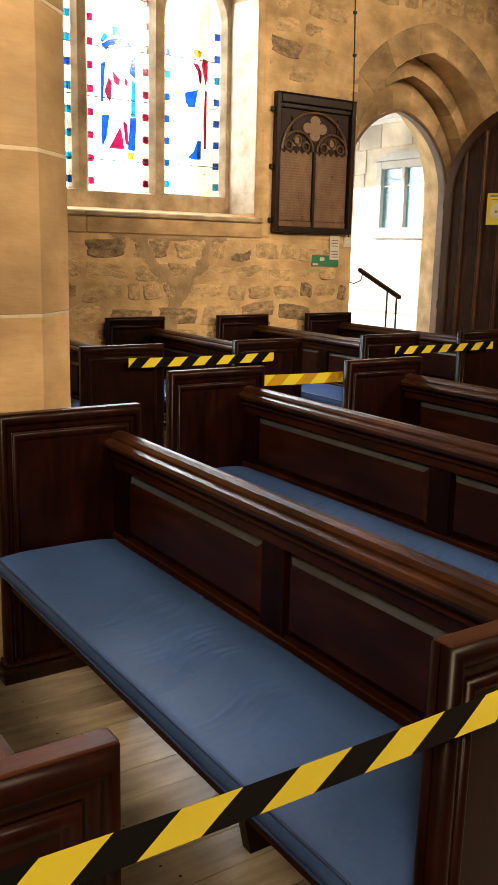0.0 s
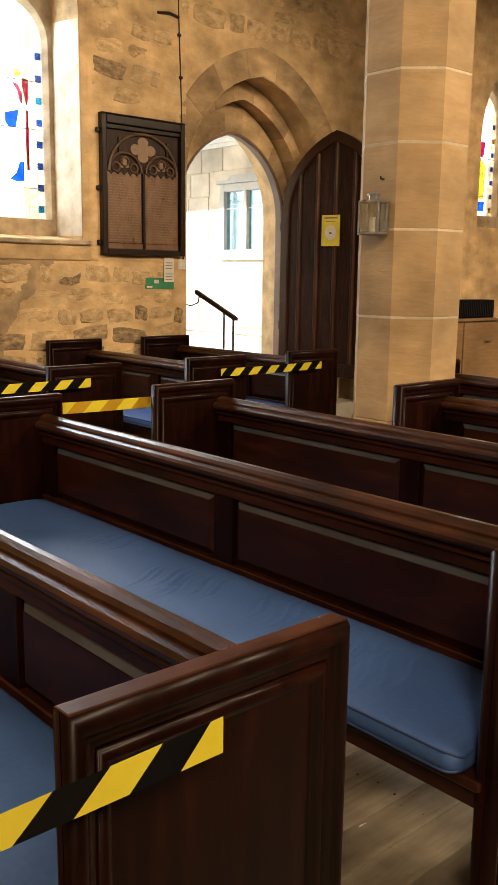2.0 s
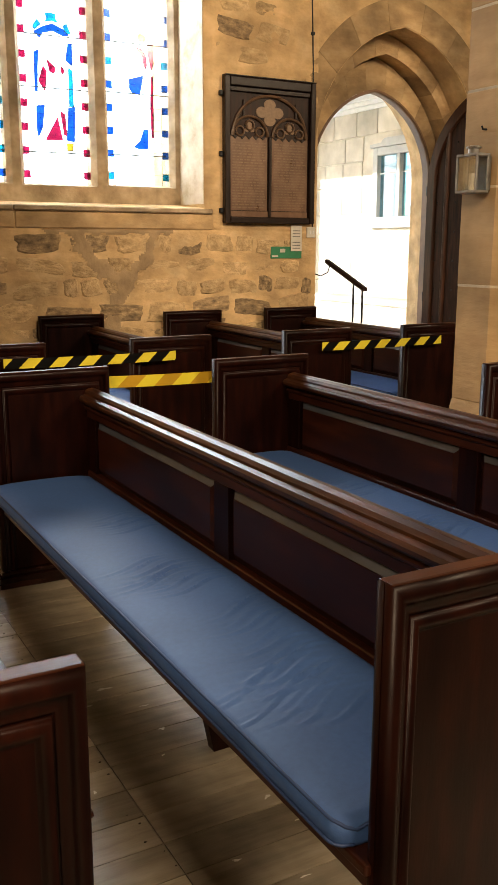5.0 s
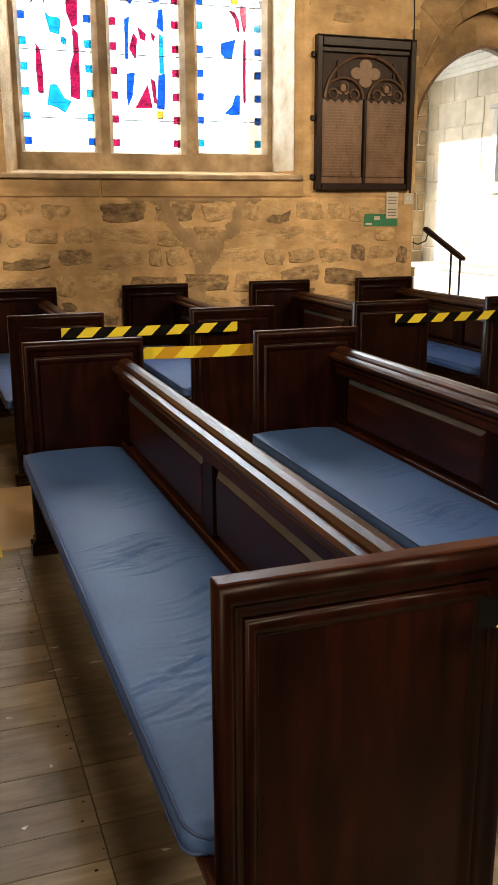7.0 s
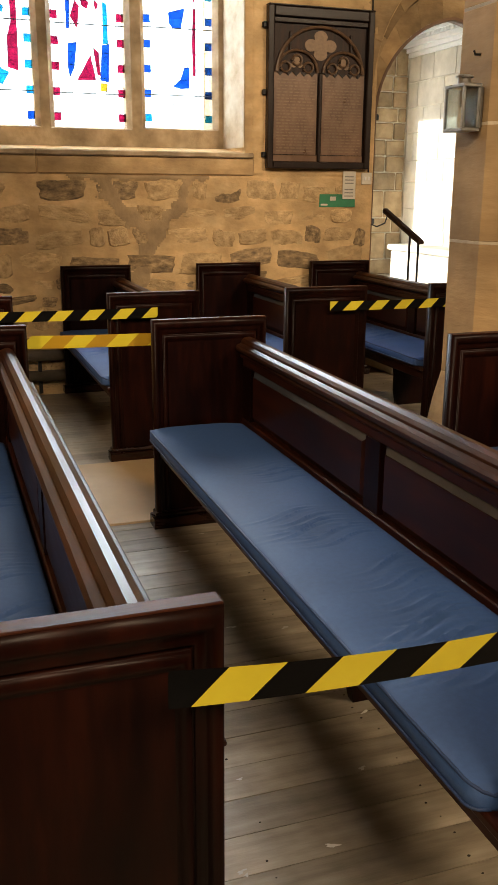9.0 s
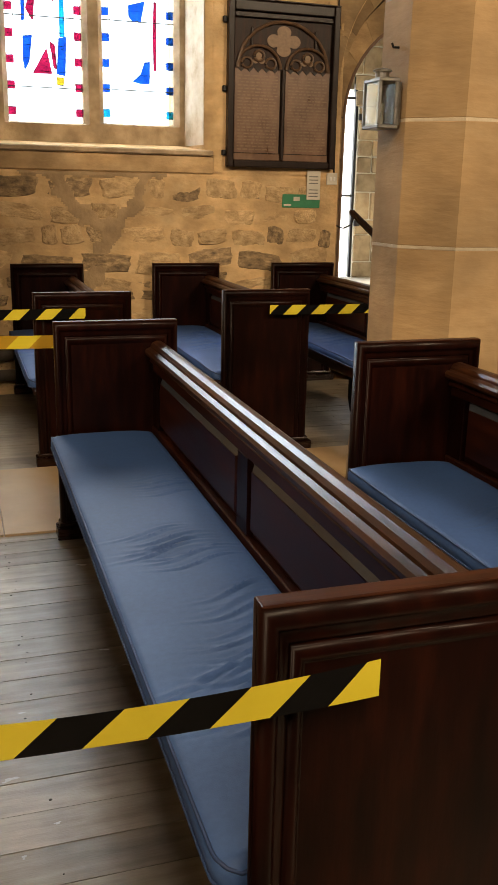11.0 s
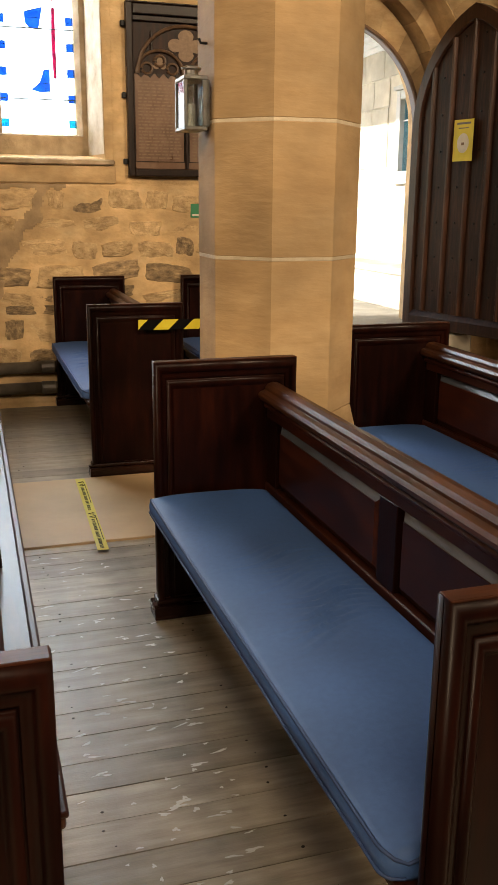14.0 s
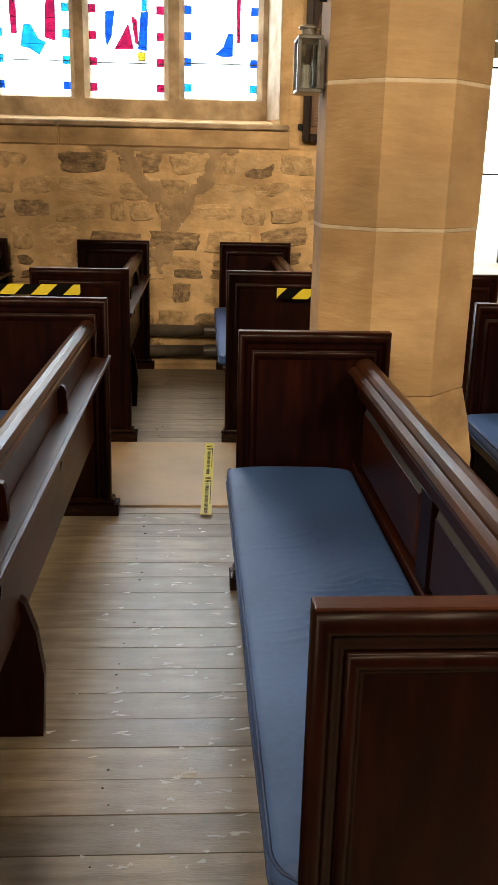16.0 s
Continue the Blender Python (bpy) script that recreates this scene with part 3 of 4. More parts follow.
# rough blocks between the outer doorway and the corner, and over its arch
z = 0.43
while z < 3.55:
    h = rnd.uniform(0.16, 0.34)
    rise = max(0.0, min(1.0, (z - 2.4) / 0.75))
    x = PC + PH + 0.01 - PH * rise * 1.1
    while x < PX - 0.02:
        w = min(rnd.uniform(0.18, 0.36), PX - 0.014 - x)
        if w > 0.06:
            part("porch_block", box(x, x + w - 0.012, PY - rnd.uniform(0.008, 0.030), PY + 0.01, z, z + h - 0.012, 0.012), rough_block, porch)
        x += w
    z += h
# outer door of the porch: slender dark frame, glazed, with two bars and its hinges
gd = tagged(new("glazed_porch_door"), kind="structure")
bm = bmesh.new()
loft_rings(bm, [[(x, y, z) for x, z in arch(PC, PH - d, 2.5, 3.2 - d, 8, 0.43)] for d, y in ((0.002, PY + 0.06), (0.002, PY + 0.02), (0.032, PY + 0.02), (0.032, PY + 0.06))], closed=False)
part("door_frame", bm, iron, gd)
for z in (1.41, 2.53):
    part("glazing_bar", box(PC - PH + 0.03, PC + PH - 0.03, PY + 0.03, PY + 0.05, z - 0.012, z + 0.012), iron, gd)
part("meeting_stile", box(PC - 0.02, PC + 0.02, PY + 0.028, PY + 0.052, 0.43, 3.15), iron, gd)
for z in (1.05, 2.28):
    part("hinge", box(PC + PH - 0.01, PC + PH + 0.07, PY - 0.05, PY - 0.005, z, z + 0.07, 0.01), iron, gd)
tagged(part("backdrop", box(4.6, 7.4, 10.5, 10.506, 0.43, 3.5), glow), kind="structure")
cor = bmesh.new()
for k, (dx, za, zb) in enumerate(((0.03, 3.0, 3.05), (0.06, 3.05, 3.10), (0.10, 3.10, 3.16))):
    add_box(cor, PX - dx, PX + 0.01, 6.87, PY - 0.004, za, zb, 0.006)
for k in range(46):
    add_box(cor, PX - 0.13, PX - 0.02, 6.90 + 0.062 * k, 6.93 + 0.062 * k, 3.162, 3.20)
add_box(cor, PX - 0.15, PX + 0.01, 6.87, PY - 0.004, 3.20, 3.24, 0.006)
part("cornice", cor, white_paint, porch)
part("stone_bench", box(7.12, 7.485, 6.95, 9.35, 0.425, 0.76, 0.015), porch_stone, porch)
part("bench_slab", box(7.08, 7.485, 6.92, 9.38, 0.762, 0.83, 0.016), porch_stone, porch)
pw = tagged(new("porch_window"), kind="structure")
pw.matrix_world = pose(0, -0.10, 0)
fr = bmesh.new()
for d in ((7.46, 7.55, 1.67, 2.55), (8.33, 8.42, 1.67, 2.55), (7.91, 7.97, 1.76, 2.46), (7.55, 8.33, 1.67, 1.76), (7.55, 8.33, 2.46, 2.55)):
    add_box(fr, PX - 0.05, PX + 0.04, *d, 0.006)
part("window_frame", fr, grey_paint, pw)
part("window_head", extrude_poly(bmesh.new(), [(7.42, 2.553), (7.42, 2.59), (7.63, 2.60), (7.69, 2.645), (8.19, 2.645), (8.25, 2.60), (8.46, 2.59), (8.46, 2.553)], yz, PX - 0.07, PX + 0.02), grey_paint, pw)
part("window_ledge", box(PX - 0.09, PX + 0.02, 7.42, 8.46, 1.635, 1.667, 0.006), grey_paint, pw)
for a, b in ((7.55, 7.91), (7.97, 8.33)):
    part("pane", box(PX + 0.005, PX + 0.009, a, b, 1.76, 2.46), g_teal, pw).visible_shadow = False
    part("glazing_bar", box(PX - 0.005, PX + 0.018, a, b, 2.25, 2.265), grey_paint, pw)

# ---- pillars ----
def octagon(r, z, turn=22.5):
    return [(r * math.cos(radians(turn + 45 * k)), r * math.sin(radians(turn + 45 * k)), z) for k in range(8)]


def pillar(x, y, joints):
    p = thing("stone_pillar", "octagonal sandstone pillar of dressed drums with pale joints", "pillar", pose(x, y, 0), "arcade pillars", "structure")
    r = 0.30
    rings = [octagon(rr, zz) for rr, zz in ((0.36, 0.0), (0.36, 0.30), (0.355, 0.33), (0.355, 0.40), (0.35, 0.43), (r + 0.03, 0.54), (r + 0.01, 0.62), (r, 0.66))]
    bm = loft_rings(bmesh.new(), rings, fill=True)
    part("pillar_base", bm, ashlar, p)
    for a, b in zip(joints, joints[1:]):
        rr = rnd.uniform(-0.002, 0.002)
        rings = [octagon(r - 0.006 + rr, a - 0.003), octagon(r + rr, a + 0.005), octagon(r + rr, b - 0.012), octagon(r - 0.006 + rr, b - 0.004)]
        bm = loft_rings(bmesh.new(), rings, fill=True)
        part("drum", bm, drum_stone, p)
        part("mortar_joint", loft_rings(bmesh.new(), [octagon(r - 0.004, b - 0.012), octagon(r + 0.0005, b - 0.009), octagon(r + 0.0005, b + 0.002), octagon(r - 0.004, b + 0.005)]), lime, p)
    rings = [octagon(rr, zz) for rr, zz in ((r, joints[-1]), (r + 0.03, joints[-1] + 0.04), (r + 0.05, joints[-1] + 0.12), (r + 0.12, joints[-1] + 0.2), (r + 0.12, joints[-1] + 0.3))]
    part("capital", loft_rings(bmesh.new(), rings, fill=True), ashlar, p)
    return p


for px, py, joints in ((-2.59, 2.73, (0.66, 1.22, 1.75, 2.21, 2.60, 3.0, 3.36)), (0.753, 2.75, (0.66, 1.22, 1.75, 2.21, 2.60, 3.0, 3.36)),
                       (4.247, 2.758, (0.66, 1.240, 1.708, 2.156, 2.523, 2.93, 3.36)), (7.67, 2.80, (0.66, 1.24, 1.71, 2.15, 2.50, 2.92, 3.36))):
    pillar(px, py, joints)


# ---- pews ----
W, T = 0.505, 0.064


PROF = ((0.0, -0.006), (0.0, 0.004), (0.002, 0.011), (0.006, 0.0175), (0.012, 0.0225), (0.019, 0.0240), (0.026, 0.0225), (0.031, 0.0185), (0.0345, 0.0125), (0.040, 0.0092), (0.048, 0.0075), (0.056, 0.0068), (0.0575, 0.0020), (0.0625, 0.0018), (0.0640, 0.0075), (0.0680, 0.0118), (0.0740, 0.0135), (0.0800, 0.0118), (0.0860, 0.0065), (0.0900, 0.0012), (0.0950, -0.0005))


def u_moulding(bm, y, sgn, w0, w1, h):
    """A mitred moulding round the top and the two sides of a pew end."""
    loft_rings(bm, [[(w0 + 0.72 * d, y + sgn * e, 0.0), (w0 + 0.72 * d, y + sgn * e, h - d), (w1 - 0.72 * d, y + sgn * e, h - d), (w1 - 0.72 * d, y + sgn * e, 0.0)] for d, e in PROF], closed=False)
    return bm


def pew_end(pew, y):
    """One end of a pew, between y and y + T; its plinth, cap and mouldings are pieces of their own."""
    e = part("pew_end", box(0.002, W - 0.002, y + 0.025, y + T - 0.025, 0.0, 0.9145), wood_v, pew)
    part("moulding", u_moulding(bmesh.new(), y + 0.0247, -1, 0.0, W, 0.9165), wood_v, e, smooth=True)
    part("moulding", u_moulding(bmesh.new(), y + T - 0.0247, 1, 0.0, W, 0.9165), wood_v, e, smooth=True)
    part("cap", box(0.001, W - 0.001, y + 0.014, y + T - 0.014, 0.9140, 0.9182, 0.0030, 2), cap_wood, e)
    bm = box(-0.016, W + 0.030, y - 0.014, y + T + 0.014, 0.0, 0.052, 0.004)
    add_box(bm, -0.006, W + 0.012, y - 0.004, y + T + 0.004, 0.052, 0.074, 0.007, 2)
    part("plinth", bm, wood_x, e)
    return e


def make_pew(length):
    pew = thing("pew", "dark polished mahogany church pew with panelled back and moulded ends", "pew", None, "church pews")
    L = length
    pew_end(pew, 0.0)
    pew_end(pew, L - T)
    a, b = T - 0.024, L - T + 0.024
    part("seat", box(-0.012, 0.417, a, b, 0.385, 0.409, 0.006, 2), wood_y, pew)
    part("seat_rail", box(0.02, 0.045, a, b, 0.325, 0.384, 0.004), wood_y, pew)
    back = part("backrest", box(0.425, 0.4375, a, b, 0.33, 0.800), wood_y, pew)
    part("back_top_rail", box(0.401, 0.4248, a, b, 0.706, 0.767, 0.002), wood_y, back)
    part("back_bottom_rail", box(0.396, 0.4248, a, b, 0.412, 0.470, 0.004), wood_y, back)
    sec = [(0.366, 0.806), (0.352, 0.812), (0.344, 0.822), (0.343, 0.832), (0.350, 0.842), (0.362, 0.846), (0.367, 0.848), (0.368, 0.856), (0.376, 0.867), (0.391, 0.874), (0.407, 0.874), (0.421, 0.866), (0.428, 0.853), (0.425, 0.842), (0.430, 0.836), (0.430, 0.822), (0.420, 0.812), (0.412, 0.806)]
    sec = [(p + 0.025, q - 0.043) for p, q in sec]
    part("rail_cap", extrude_poly(bmesh.new(), sec, lambda p, q, d: (p, d, q), a, b), rail_wood, back)
    part("fillet", extrude_poly(bmesh.new(), [(0.417, 0.740), (0.395, 0.740), (0.389, 0.745), (0.389, 0.752), (0.397, 0.7620), (0.417, 0.7620)], lambda p, q, d: (p, d, q), a, b), wood_y, back)
    n = max(2, round((L - 0.1) / 1.2))
    stile = 0.10
    shift = 0.035 if L > 2.5 else 0.0
    step = (b - a - stile) / n
    for k in range(n + 1):
        y = a + step * k + (shift if 0 < k < n else 0.0)
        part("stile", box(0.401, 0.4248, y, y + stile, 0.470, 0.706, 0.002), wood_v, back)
    for k in range(n):
        y0, y1 = a + step * k + stile + (shift if k else 0.0), a + step * (k + 1) + (shift if k + 1 < n else 0.0)
        bm = bmesh.new()
        rings = []
        for d, x in ((0.0, 0.4245), (0.001, 0.4240), (0.029, 0.4060), (0.030, 0.4030)):
            rings.append([(x, y0 + d, 0.471 + d), (x, y1 - d, 0.471 + d), (x, y1 - d, 0.705 - d), (x, y0 + d, 0.705 - d)])
        loft_rings(bm, rings, fill=True)
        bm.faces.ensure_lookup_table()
        # the upward bevel alone takes the painted sheen
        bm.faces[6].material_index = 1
        part("panel", bm, [wood_y, bevel_sheen], back)
    ledge = part("book_ledge", box(0.438, W + 0.008, a, b, 0.664, 0.680, 0.005, 2), rail_wood, pew)
    part("ledge_lip", box(W - 0.004, W + 0.012, a, b, 0.6795, 0.689, 0.004, 2), wood_y, ledge)
    for y in (L * 0.33, L * 0.66):
        tab = [(0.438, 0.68), (0.438, 0.765), (0.448, 0.771), (0.460, 0.765), (0.465, 0.75), (0.468, 0.68)]
        part("bracket", extrude_poly(bmesh.new(), tab, lambda p, q, d: (p, d, q), y, y + 0.022), wood_v, ledge)
        low = [(0.438, 0.664), (0.50, 0.664), (0.49, 0.64), (0.46, 0.60), (0.445, 0.54), (0.438, 0.48)]
        part("bracket", extrude_poly(bmesh.new(), low, lambda p, q, d: (p, d, q), y, y + 0.022), wood_v, ledge)
    sup = [(0.22, 0.0), (0.20, 0.10), (0.20, 0.22), (0.18, 0.33), (0.17, 0.384), (0.41, 0.384), (0.430, 0.40), (0.45, 0.38), (0.475, 0.30), (0.49, 0.18), (0.48, 0.0)]
    part("support", extrude_poly(bmesh.new(), sup, lambda p, q, d: (p, d, q), L * 0.40, L * 0.40 + 0.035), wood_v, pew)
    return pew


def make_cushion(length, seed):
    """A long seat cushion, rounded, with creases across it and piped edges."""
    c = thing("seat_cushion", "long blue fabric seat cushion with piped edges on a pew", "cushion", None, "pew cushions")
    r = random.Random(seed)
    y0, y1 = T + 0.026, length - T - 0.004
    x0, x1, z0, z1 = -0.034, 0.390, 0.4095, 0.463
    ny = int((y1 - y0) / 0.007)
    creases = []
    for _ in range(int(length * 3)):
        gx, gy, gt = r.uniform(x0 + 0.16, x1 - 0.10), r.uniform(y0 + 0.35, y1 - 0.45), r.uniform(0.05, 0.35)
        for q in range(r.randint(4, 8)):
            creases.append((gx + r.uniform(-0.05, 0.05), gy + (q - 3) * r.uniform(0.024, 0.036), gt + r.uniform(-0.06, 0.06), r.uniform(0.05, 0.12), r.uniform(0.0045, 0.0075), r.uniform(0.0030, 0.0066)))
    top = [x0 + (x1 - x0) * k / 30 for k in range(31)]
    rings = []
    for j in range(ny + 1):
        y = y0 + (y1 - y0) * j / ny
        e = min(y - y0, y1 - y)
        inset = 0.035 - math.sqrt(max(0, 0.035 ** 2 - (0.035 - e) ** 2)) if e < 0.035 else 0.0
        drop = 0.014 * max(0.0, 1 - e / 0.02) ** 2
        a, b = x0 + inset, x1 - inset
        wob = 0.003 * noise.noise((seed, y * 3, 0))
        ring = [(a + 0.012, y, z0), (a + 0.002 + wob, y, z0 + 0.008), (a + wob, y, z0 + 0.025), (a + 0.002 + wob, y, z1 - 0.013)]
        for k, x in enumerate(top):
            u = k / 30
            xx = a + 0.007 + (b - a - 0.014) * u
            h = 0.010 * (1 - (2 * u - 1) ** 4) - 0.006
            h += 0.003 * noise.noise((xx * 4, y * 3, seed))
            for cx, cy, tilt, ln, wd, amp in creases:
                if abs(y - cy) < 0.12:
                    du, dv = xx - cx, (y - cy) - tilt * (xx - cx) - 0.02 * math.sin((xx - cx) * 22)
                    s = dv / wd
                    if abs(s) < 4 and abs(du) < ln * 2.5:
                        h += amp * math.exp(-(du / ln) ** 2) * (1 - s * s) * math.exp(-0.5 * s * s)
            ring.append((xx, y, z1 + h - drop))
        ring += [(b - 0.002, y, z1 - 0.013), (b, y, z0 + 0.02), (b - 0.004, y, z0)]
        rings.append(ring)
    bm = loft_rings(bmesh.new(), rings)
    n = len(rings[0])
    bm.verts.ensure_lookup_table()
    bm.faces.new(bm.verts[0:n])
    bm.faces.new(bm.verts[ny * n:(ny + 1) * n])
    part("cushion_body", bm, cloth, c, smooth=True)
    path = [rings[0][k] for k in range(30, 4, -4)] + [(q[4][0] - 0.002, q[4][1], q[4][2] - 0.001) for q in rings[0:6]] + [(q[4][0] - 0.003, q[4][1], q[4][2] - 0.001) for q in rings[6:-6:4]]
    path += [(q[4][0] - 0.002, q[4][1], q[4][2] - 0.001) for q in rings[-6:]] + [rings[-1][k] for k in range(8, 31, 4)]
    part("piping", tube(path, 0.0036, 6), piping_mat, c, "dark blue piping cord", smooth=True)
    path = [(q[1][0] - 0.001, q[1][1], z0 + 0.006) for q in rings[0:6]] + [(q[1][0] - 0.001, q[1][1], z0 + 0.006) for q in rings[6:-6:4]] + [(q[1][0] - 0.001, q[1][1], z0 + 0.006) for q in rings[-6:]]
    part("piping", tube(path, 0.0034, 6), piping_mat, c, "dark blue piping cord", smooth=True)
    return c


def pew_row(x, y, length, group, turn=0.0, store={}):
    key = round(length, 3)
    m = pose(x, y, 0, 0, 0, turn)
    if key in store:
        p, c = copy_thing(store[key][0], m), copy_thing(store[key][1], m)
    else:
        p, c = make_pew(length), make_cushion(length, len(store) + 3)
        p.matrix_world, c.matrix_world = m, m
        store[key] = (p, c)
    tagged(p, group=group)
    return p, c


SHORT, MID, LONG = 2.020, 1.970, 2.675
for x, y, length, turn in ((-1.41, 0.395, SHORT, 0), (-0.342, 0.395, SHORT, -0.4), (0.652, 0.372, SHORT, -0.35), (1.655, 0.395, LONG, 0), (2.661, 0.394, LONG, -0.2),
                           (3.686, 0.397, MID, 0.45), (4.668, 0.40, LONG, 0), (5.71, 0.40, LONG, 0), (6.73, 0.40, LONG, 0)):
    pew_row(x, y, length, "pews by the nave", turn)
for x in (-0.30, 0.695, 1.688, 2.676, 3.680, 4.60):
    pew_row(x, 4.060, 1.885, "pews against the window wall")


# ---- hazard tapes ----
def tape(p0, p1, colours, sag=0.0, width=0.060, lead_in=0.0, period=0.178, lean=0.055, label="yellow and black striped hazard tape stretched between two pews", twist=0.0):
    """A strip of barrier tape with slanting stripes, hanging a little between its ends."""
    a, b = Vector(p0), Vector(p1)
    d = b - a
    L = d.length
    t = thing("hazard_tape", label, "tape", None, "hazard tapes")

    def at(s, h):
        u = max(0.0, min(1.0, s / L))
        p = a + d * u
        tw = twist * math.sin(u * math.pi)
        return (p.x, p.y - (h - width / 2) * math.sin(tw), p.z - sag * 4 * u * (1 - u) + (h - width / 2) * math.cos(tw))
    s = -lead_in
    k = 0
    n = 4
    while s < L + lean:
        e = s + period / 2
        bm = bmesh.new()
        for j in range(n):
            h0, h1 = width * j / n, width * (j + 1) / n
            pts = []
            for side, h in ((s, h0), (e, h0), (e, h1), (s, h1)):
                pts.append(max(0.0, min(L, side + lean * (h / width))))
            m = 6
            for i in range(m):
                q = [at(pts[0] + (pts[1] - pts[0]) * i / m, h0), at(pts[0] + (pts[1] - pts[0]) * (i + 1) / m, h0), at(pts[3] + (pts[2] - pts[3]) * (i + 1) / m, h1), at(pts[3] + (pts[2] - pts[3]) * i / m, h1)]
                if abs(pts[1] - pts[0]) + abs(pts[2] - pts[3]) > 0.001:
                    bm.faces.new([bm.verts.new(v) for v in q])
        bmesh.ops.remove_doubles(bm, verts=bm.verts, dist=0.00008)
        if len(bm.faces):
            part("stripe", bm, colours[k % 2], t)
        else:
            bm.free()
        s = e
        k += 1
    return t


tape((-0.193, 0.352, 0.834), (0.873, 0.352, 0.831), [yellow, black], 0.007, 0.054, 0.133, twist=0.2, period=0.161, lean=0.050)
tape((2.072, 0.372, 0.825), (2.818, 0.372, 0.813), [black, yellow], 0.017, 0.055, 0.0505, twist=0.2, period=0.161, lean=0.052)
tape((2.15, 3.092, 0.839), (2.70, 3.092, 0.828), [yellow, ochre], 0.002, 0.053, 0.02, label="yellow hazard tape seen from its unprinted back between two pews")
tape((1.955, 4.042, 0.822), (2.936, 4.042, 0.814), [yellow, black], 0.004, 0.053, 0.085, period=0.163)
tape((3.938, 4.042, 0.812), (4.90, 4.042, 0.812), [yellow, black], 0.004, 0.053, 0.085, period=0.163)

# printed floor tape on the runner
ft = thing("floor_tape", "yellow floor marking tape with small black print on the runner", "tape", pose(3.574, 2.985, 0.0, 0, 0, -1.5))
part("tape_band", box(-0.024, 0.024, 0.0, 1.03, 0.0115, 0.0125), yellow, ft)
bm = bmesh.new()
rt = random.Random(8)
for y0 in (0.02, 0.52):
    y = y0
    while y < y0 + 0.36:
        w = rt.uniform(0.008, 0.018)
        add_box(bm, -0.009, 0.006, y, y + w * 0.55, 0.0128, 0.0131)
        y += w + (0.008 if rt.random() < 0.2 else 0.0)
    for k in range(2):
        c = y0 + 0.40 + 0.045 * k
        for p, q in (((-0.014, c), (0.012, c - 0.013)), ((0.012, c - 0.013), (0.012, c + 0.013)), ((0.012, c + 0.013), (-0.014, c))):
            add_tube(bm, [(p[0], p[1], 0.0129), (q[0], q[1], 0.0129)], 0.0016, 4)
    add_box(bm, 0.014, 0.017, y0 + 0.10, y0 + 0.42, 0.0128, 0.0131)
part("print", bm, black, ft)

copy_thing(ft, pose(1.490, 3.0, 0.0, 0, 0, -0.8))

# ---- wall board ----
wb = thing("memorial_board", "dark carved wooden board with tracery and two lettered columns", "board", pose(4.246, 5.998, 1.606) @ Matrix.Diagonal((1.058, 1.0, 0.972, 1.0)))
BW, BH = 0.80, 1.155
part("back_panel", box(0.03, BW - 0.03, -0.022, 0.0, 0.03, BH - 0.03), board_wood, wb)
for nm, d in (("frame_side", (0, 0.045, 0, BH)), ("frame_side", (BW - 0.045, BW, 0, BH)), ("frame_bottom", (0.0455, BW - 0.0455, 0, 0.05))):
    bm = box(d[0], d[1], -0.062, 0.0, d[2], d[3], 0.008, 2)
    part(nm, bm, board_wood, wb)
bm = box(0.0455, BW - 0.0455, -0.062, 0.0, BH - 0.075, BH - 0.004, 0.008, 2)
add_box(bm, 0.0455, BW - 0.0455, -0.045, -0.001, BH - 0.115, BH - 0.078, 0.006, 2)
add_box(bm, 0.0, BW, -0.066, 0.0, BH - 0.003, BH + 0.008, 0.004, 2)
part("frame_top", bm, board_wood, wb)
part("bottom_strip", box(0.05, BW - 0.05, -0.03, -0.022, 0.052, 0.10, 0.003), board_field, wb)
part("mullion", box(BW / 2 - 0.012, BW / 2 + 0.012, -0.045, -0.022, 0.055, 0.70, 0.005), board_wood, wb)
for a, b in ((0.055, BW / 2 - 0.02), (BW / 2 + 0.02, BW - 0.055)):
    part("lettered_field", box(a, b, -0.026, -0.0222, 0.105, 0.70), board_field, wb)
    bm = bmesh.new()
    rr = random.Random(int(a * 100))
    for i in range(24):
        z = 0.125 + i * 0.0225
        x = a + 0.02
        while x < b - 0.035:
            w = rr.uniform(0.012, 0.045)
            add_box(bm, x, min(x + w, b - 0.015), -0.0268, -0.0261, z, z + 0.009)
            x += w + 0.009
    part("lettering", bm, gilt, wb)


def arc_pts(cx, cz, r, a0, a1, y, n=14):
    return [(cx + r * math.cos(a0 + (a1 - a0) * k / n), y, cz + r * math.sin(a0 + (a1 - a0) * k / n)) for k in range(n + 1)]


trac = bmesh.new()
add_tube(trac, arc_pts(BW / 2, 0.70, 0.325, 0.0, math.pi, -0.034), 0.013, 8)
for cx in (0.223, BW - 0.223):
    add_tube(trac, arc_pts(cx, 0.70, 0.155, 0.0, math.pi, -0.034), 0.011, 8)
    for k in range(3):
        add_tube(trac, arc_pts(cx + (-0.085, 0, 0.085)[k], (0.735, 0.785, 0.735)[k], 0.036, -2.8, 3.2, -0.032, 12), 0.009, 6)
part("tracery", trac, rubbed_oak, wb, "rubbed pale oak tracery arcs")
for x in (0.17, BW - 0.17):
    part("tracery_bar", box(x - 0.008, x + 0.008, -0.04, -0.022, 0.84, 0.98, 0.003), board_wood, wb)
quat = bmesh.new()
out = []
for k in range(40):
    th = 2 * math.pi * k / 40
    rad = 0.055 + 0.05 * abs(math.cos(2 * th)) ** 0.7
    out.append((BW / 2 + rad * 1.15 * math.cos(th), 0.895 + rad * math.sin(th)))
extrude_poly(quat, out, xz, -0.028, -0.0225)
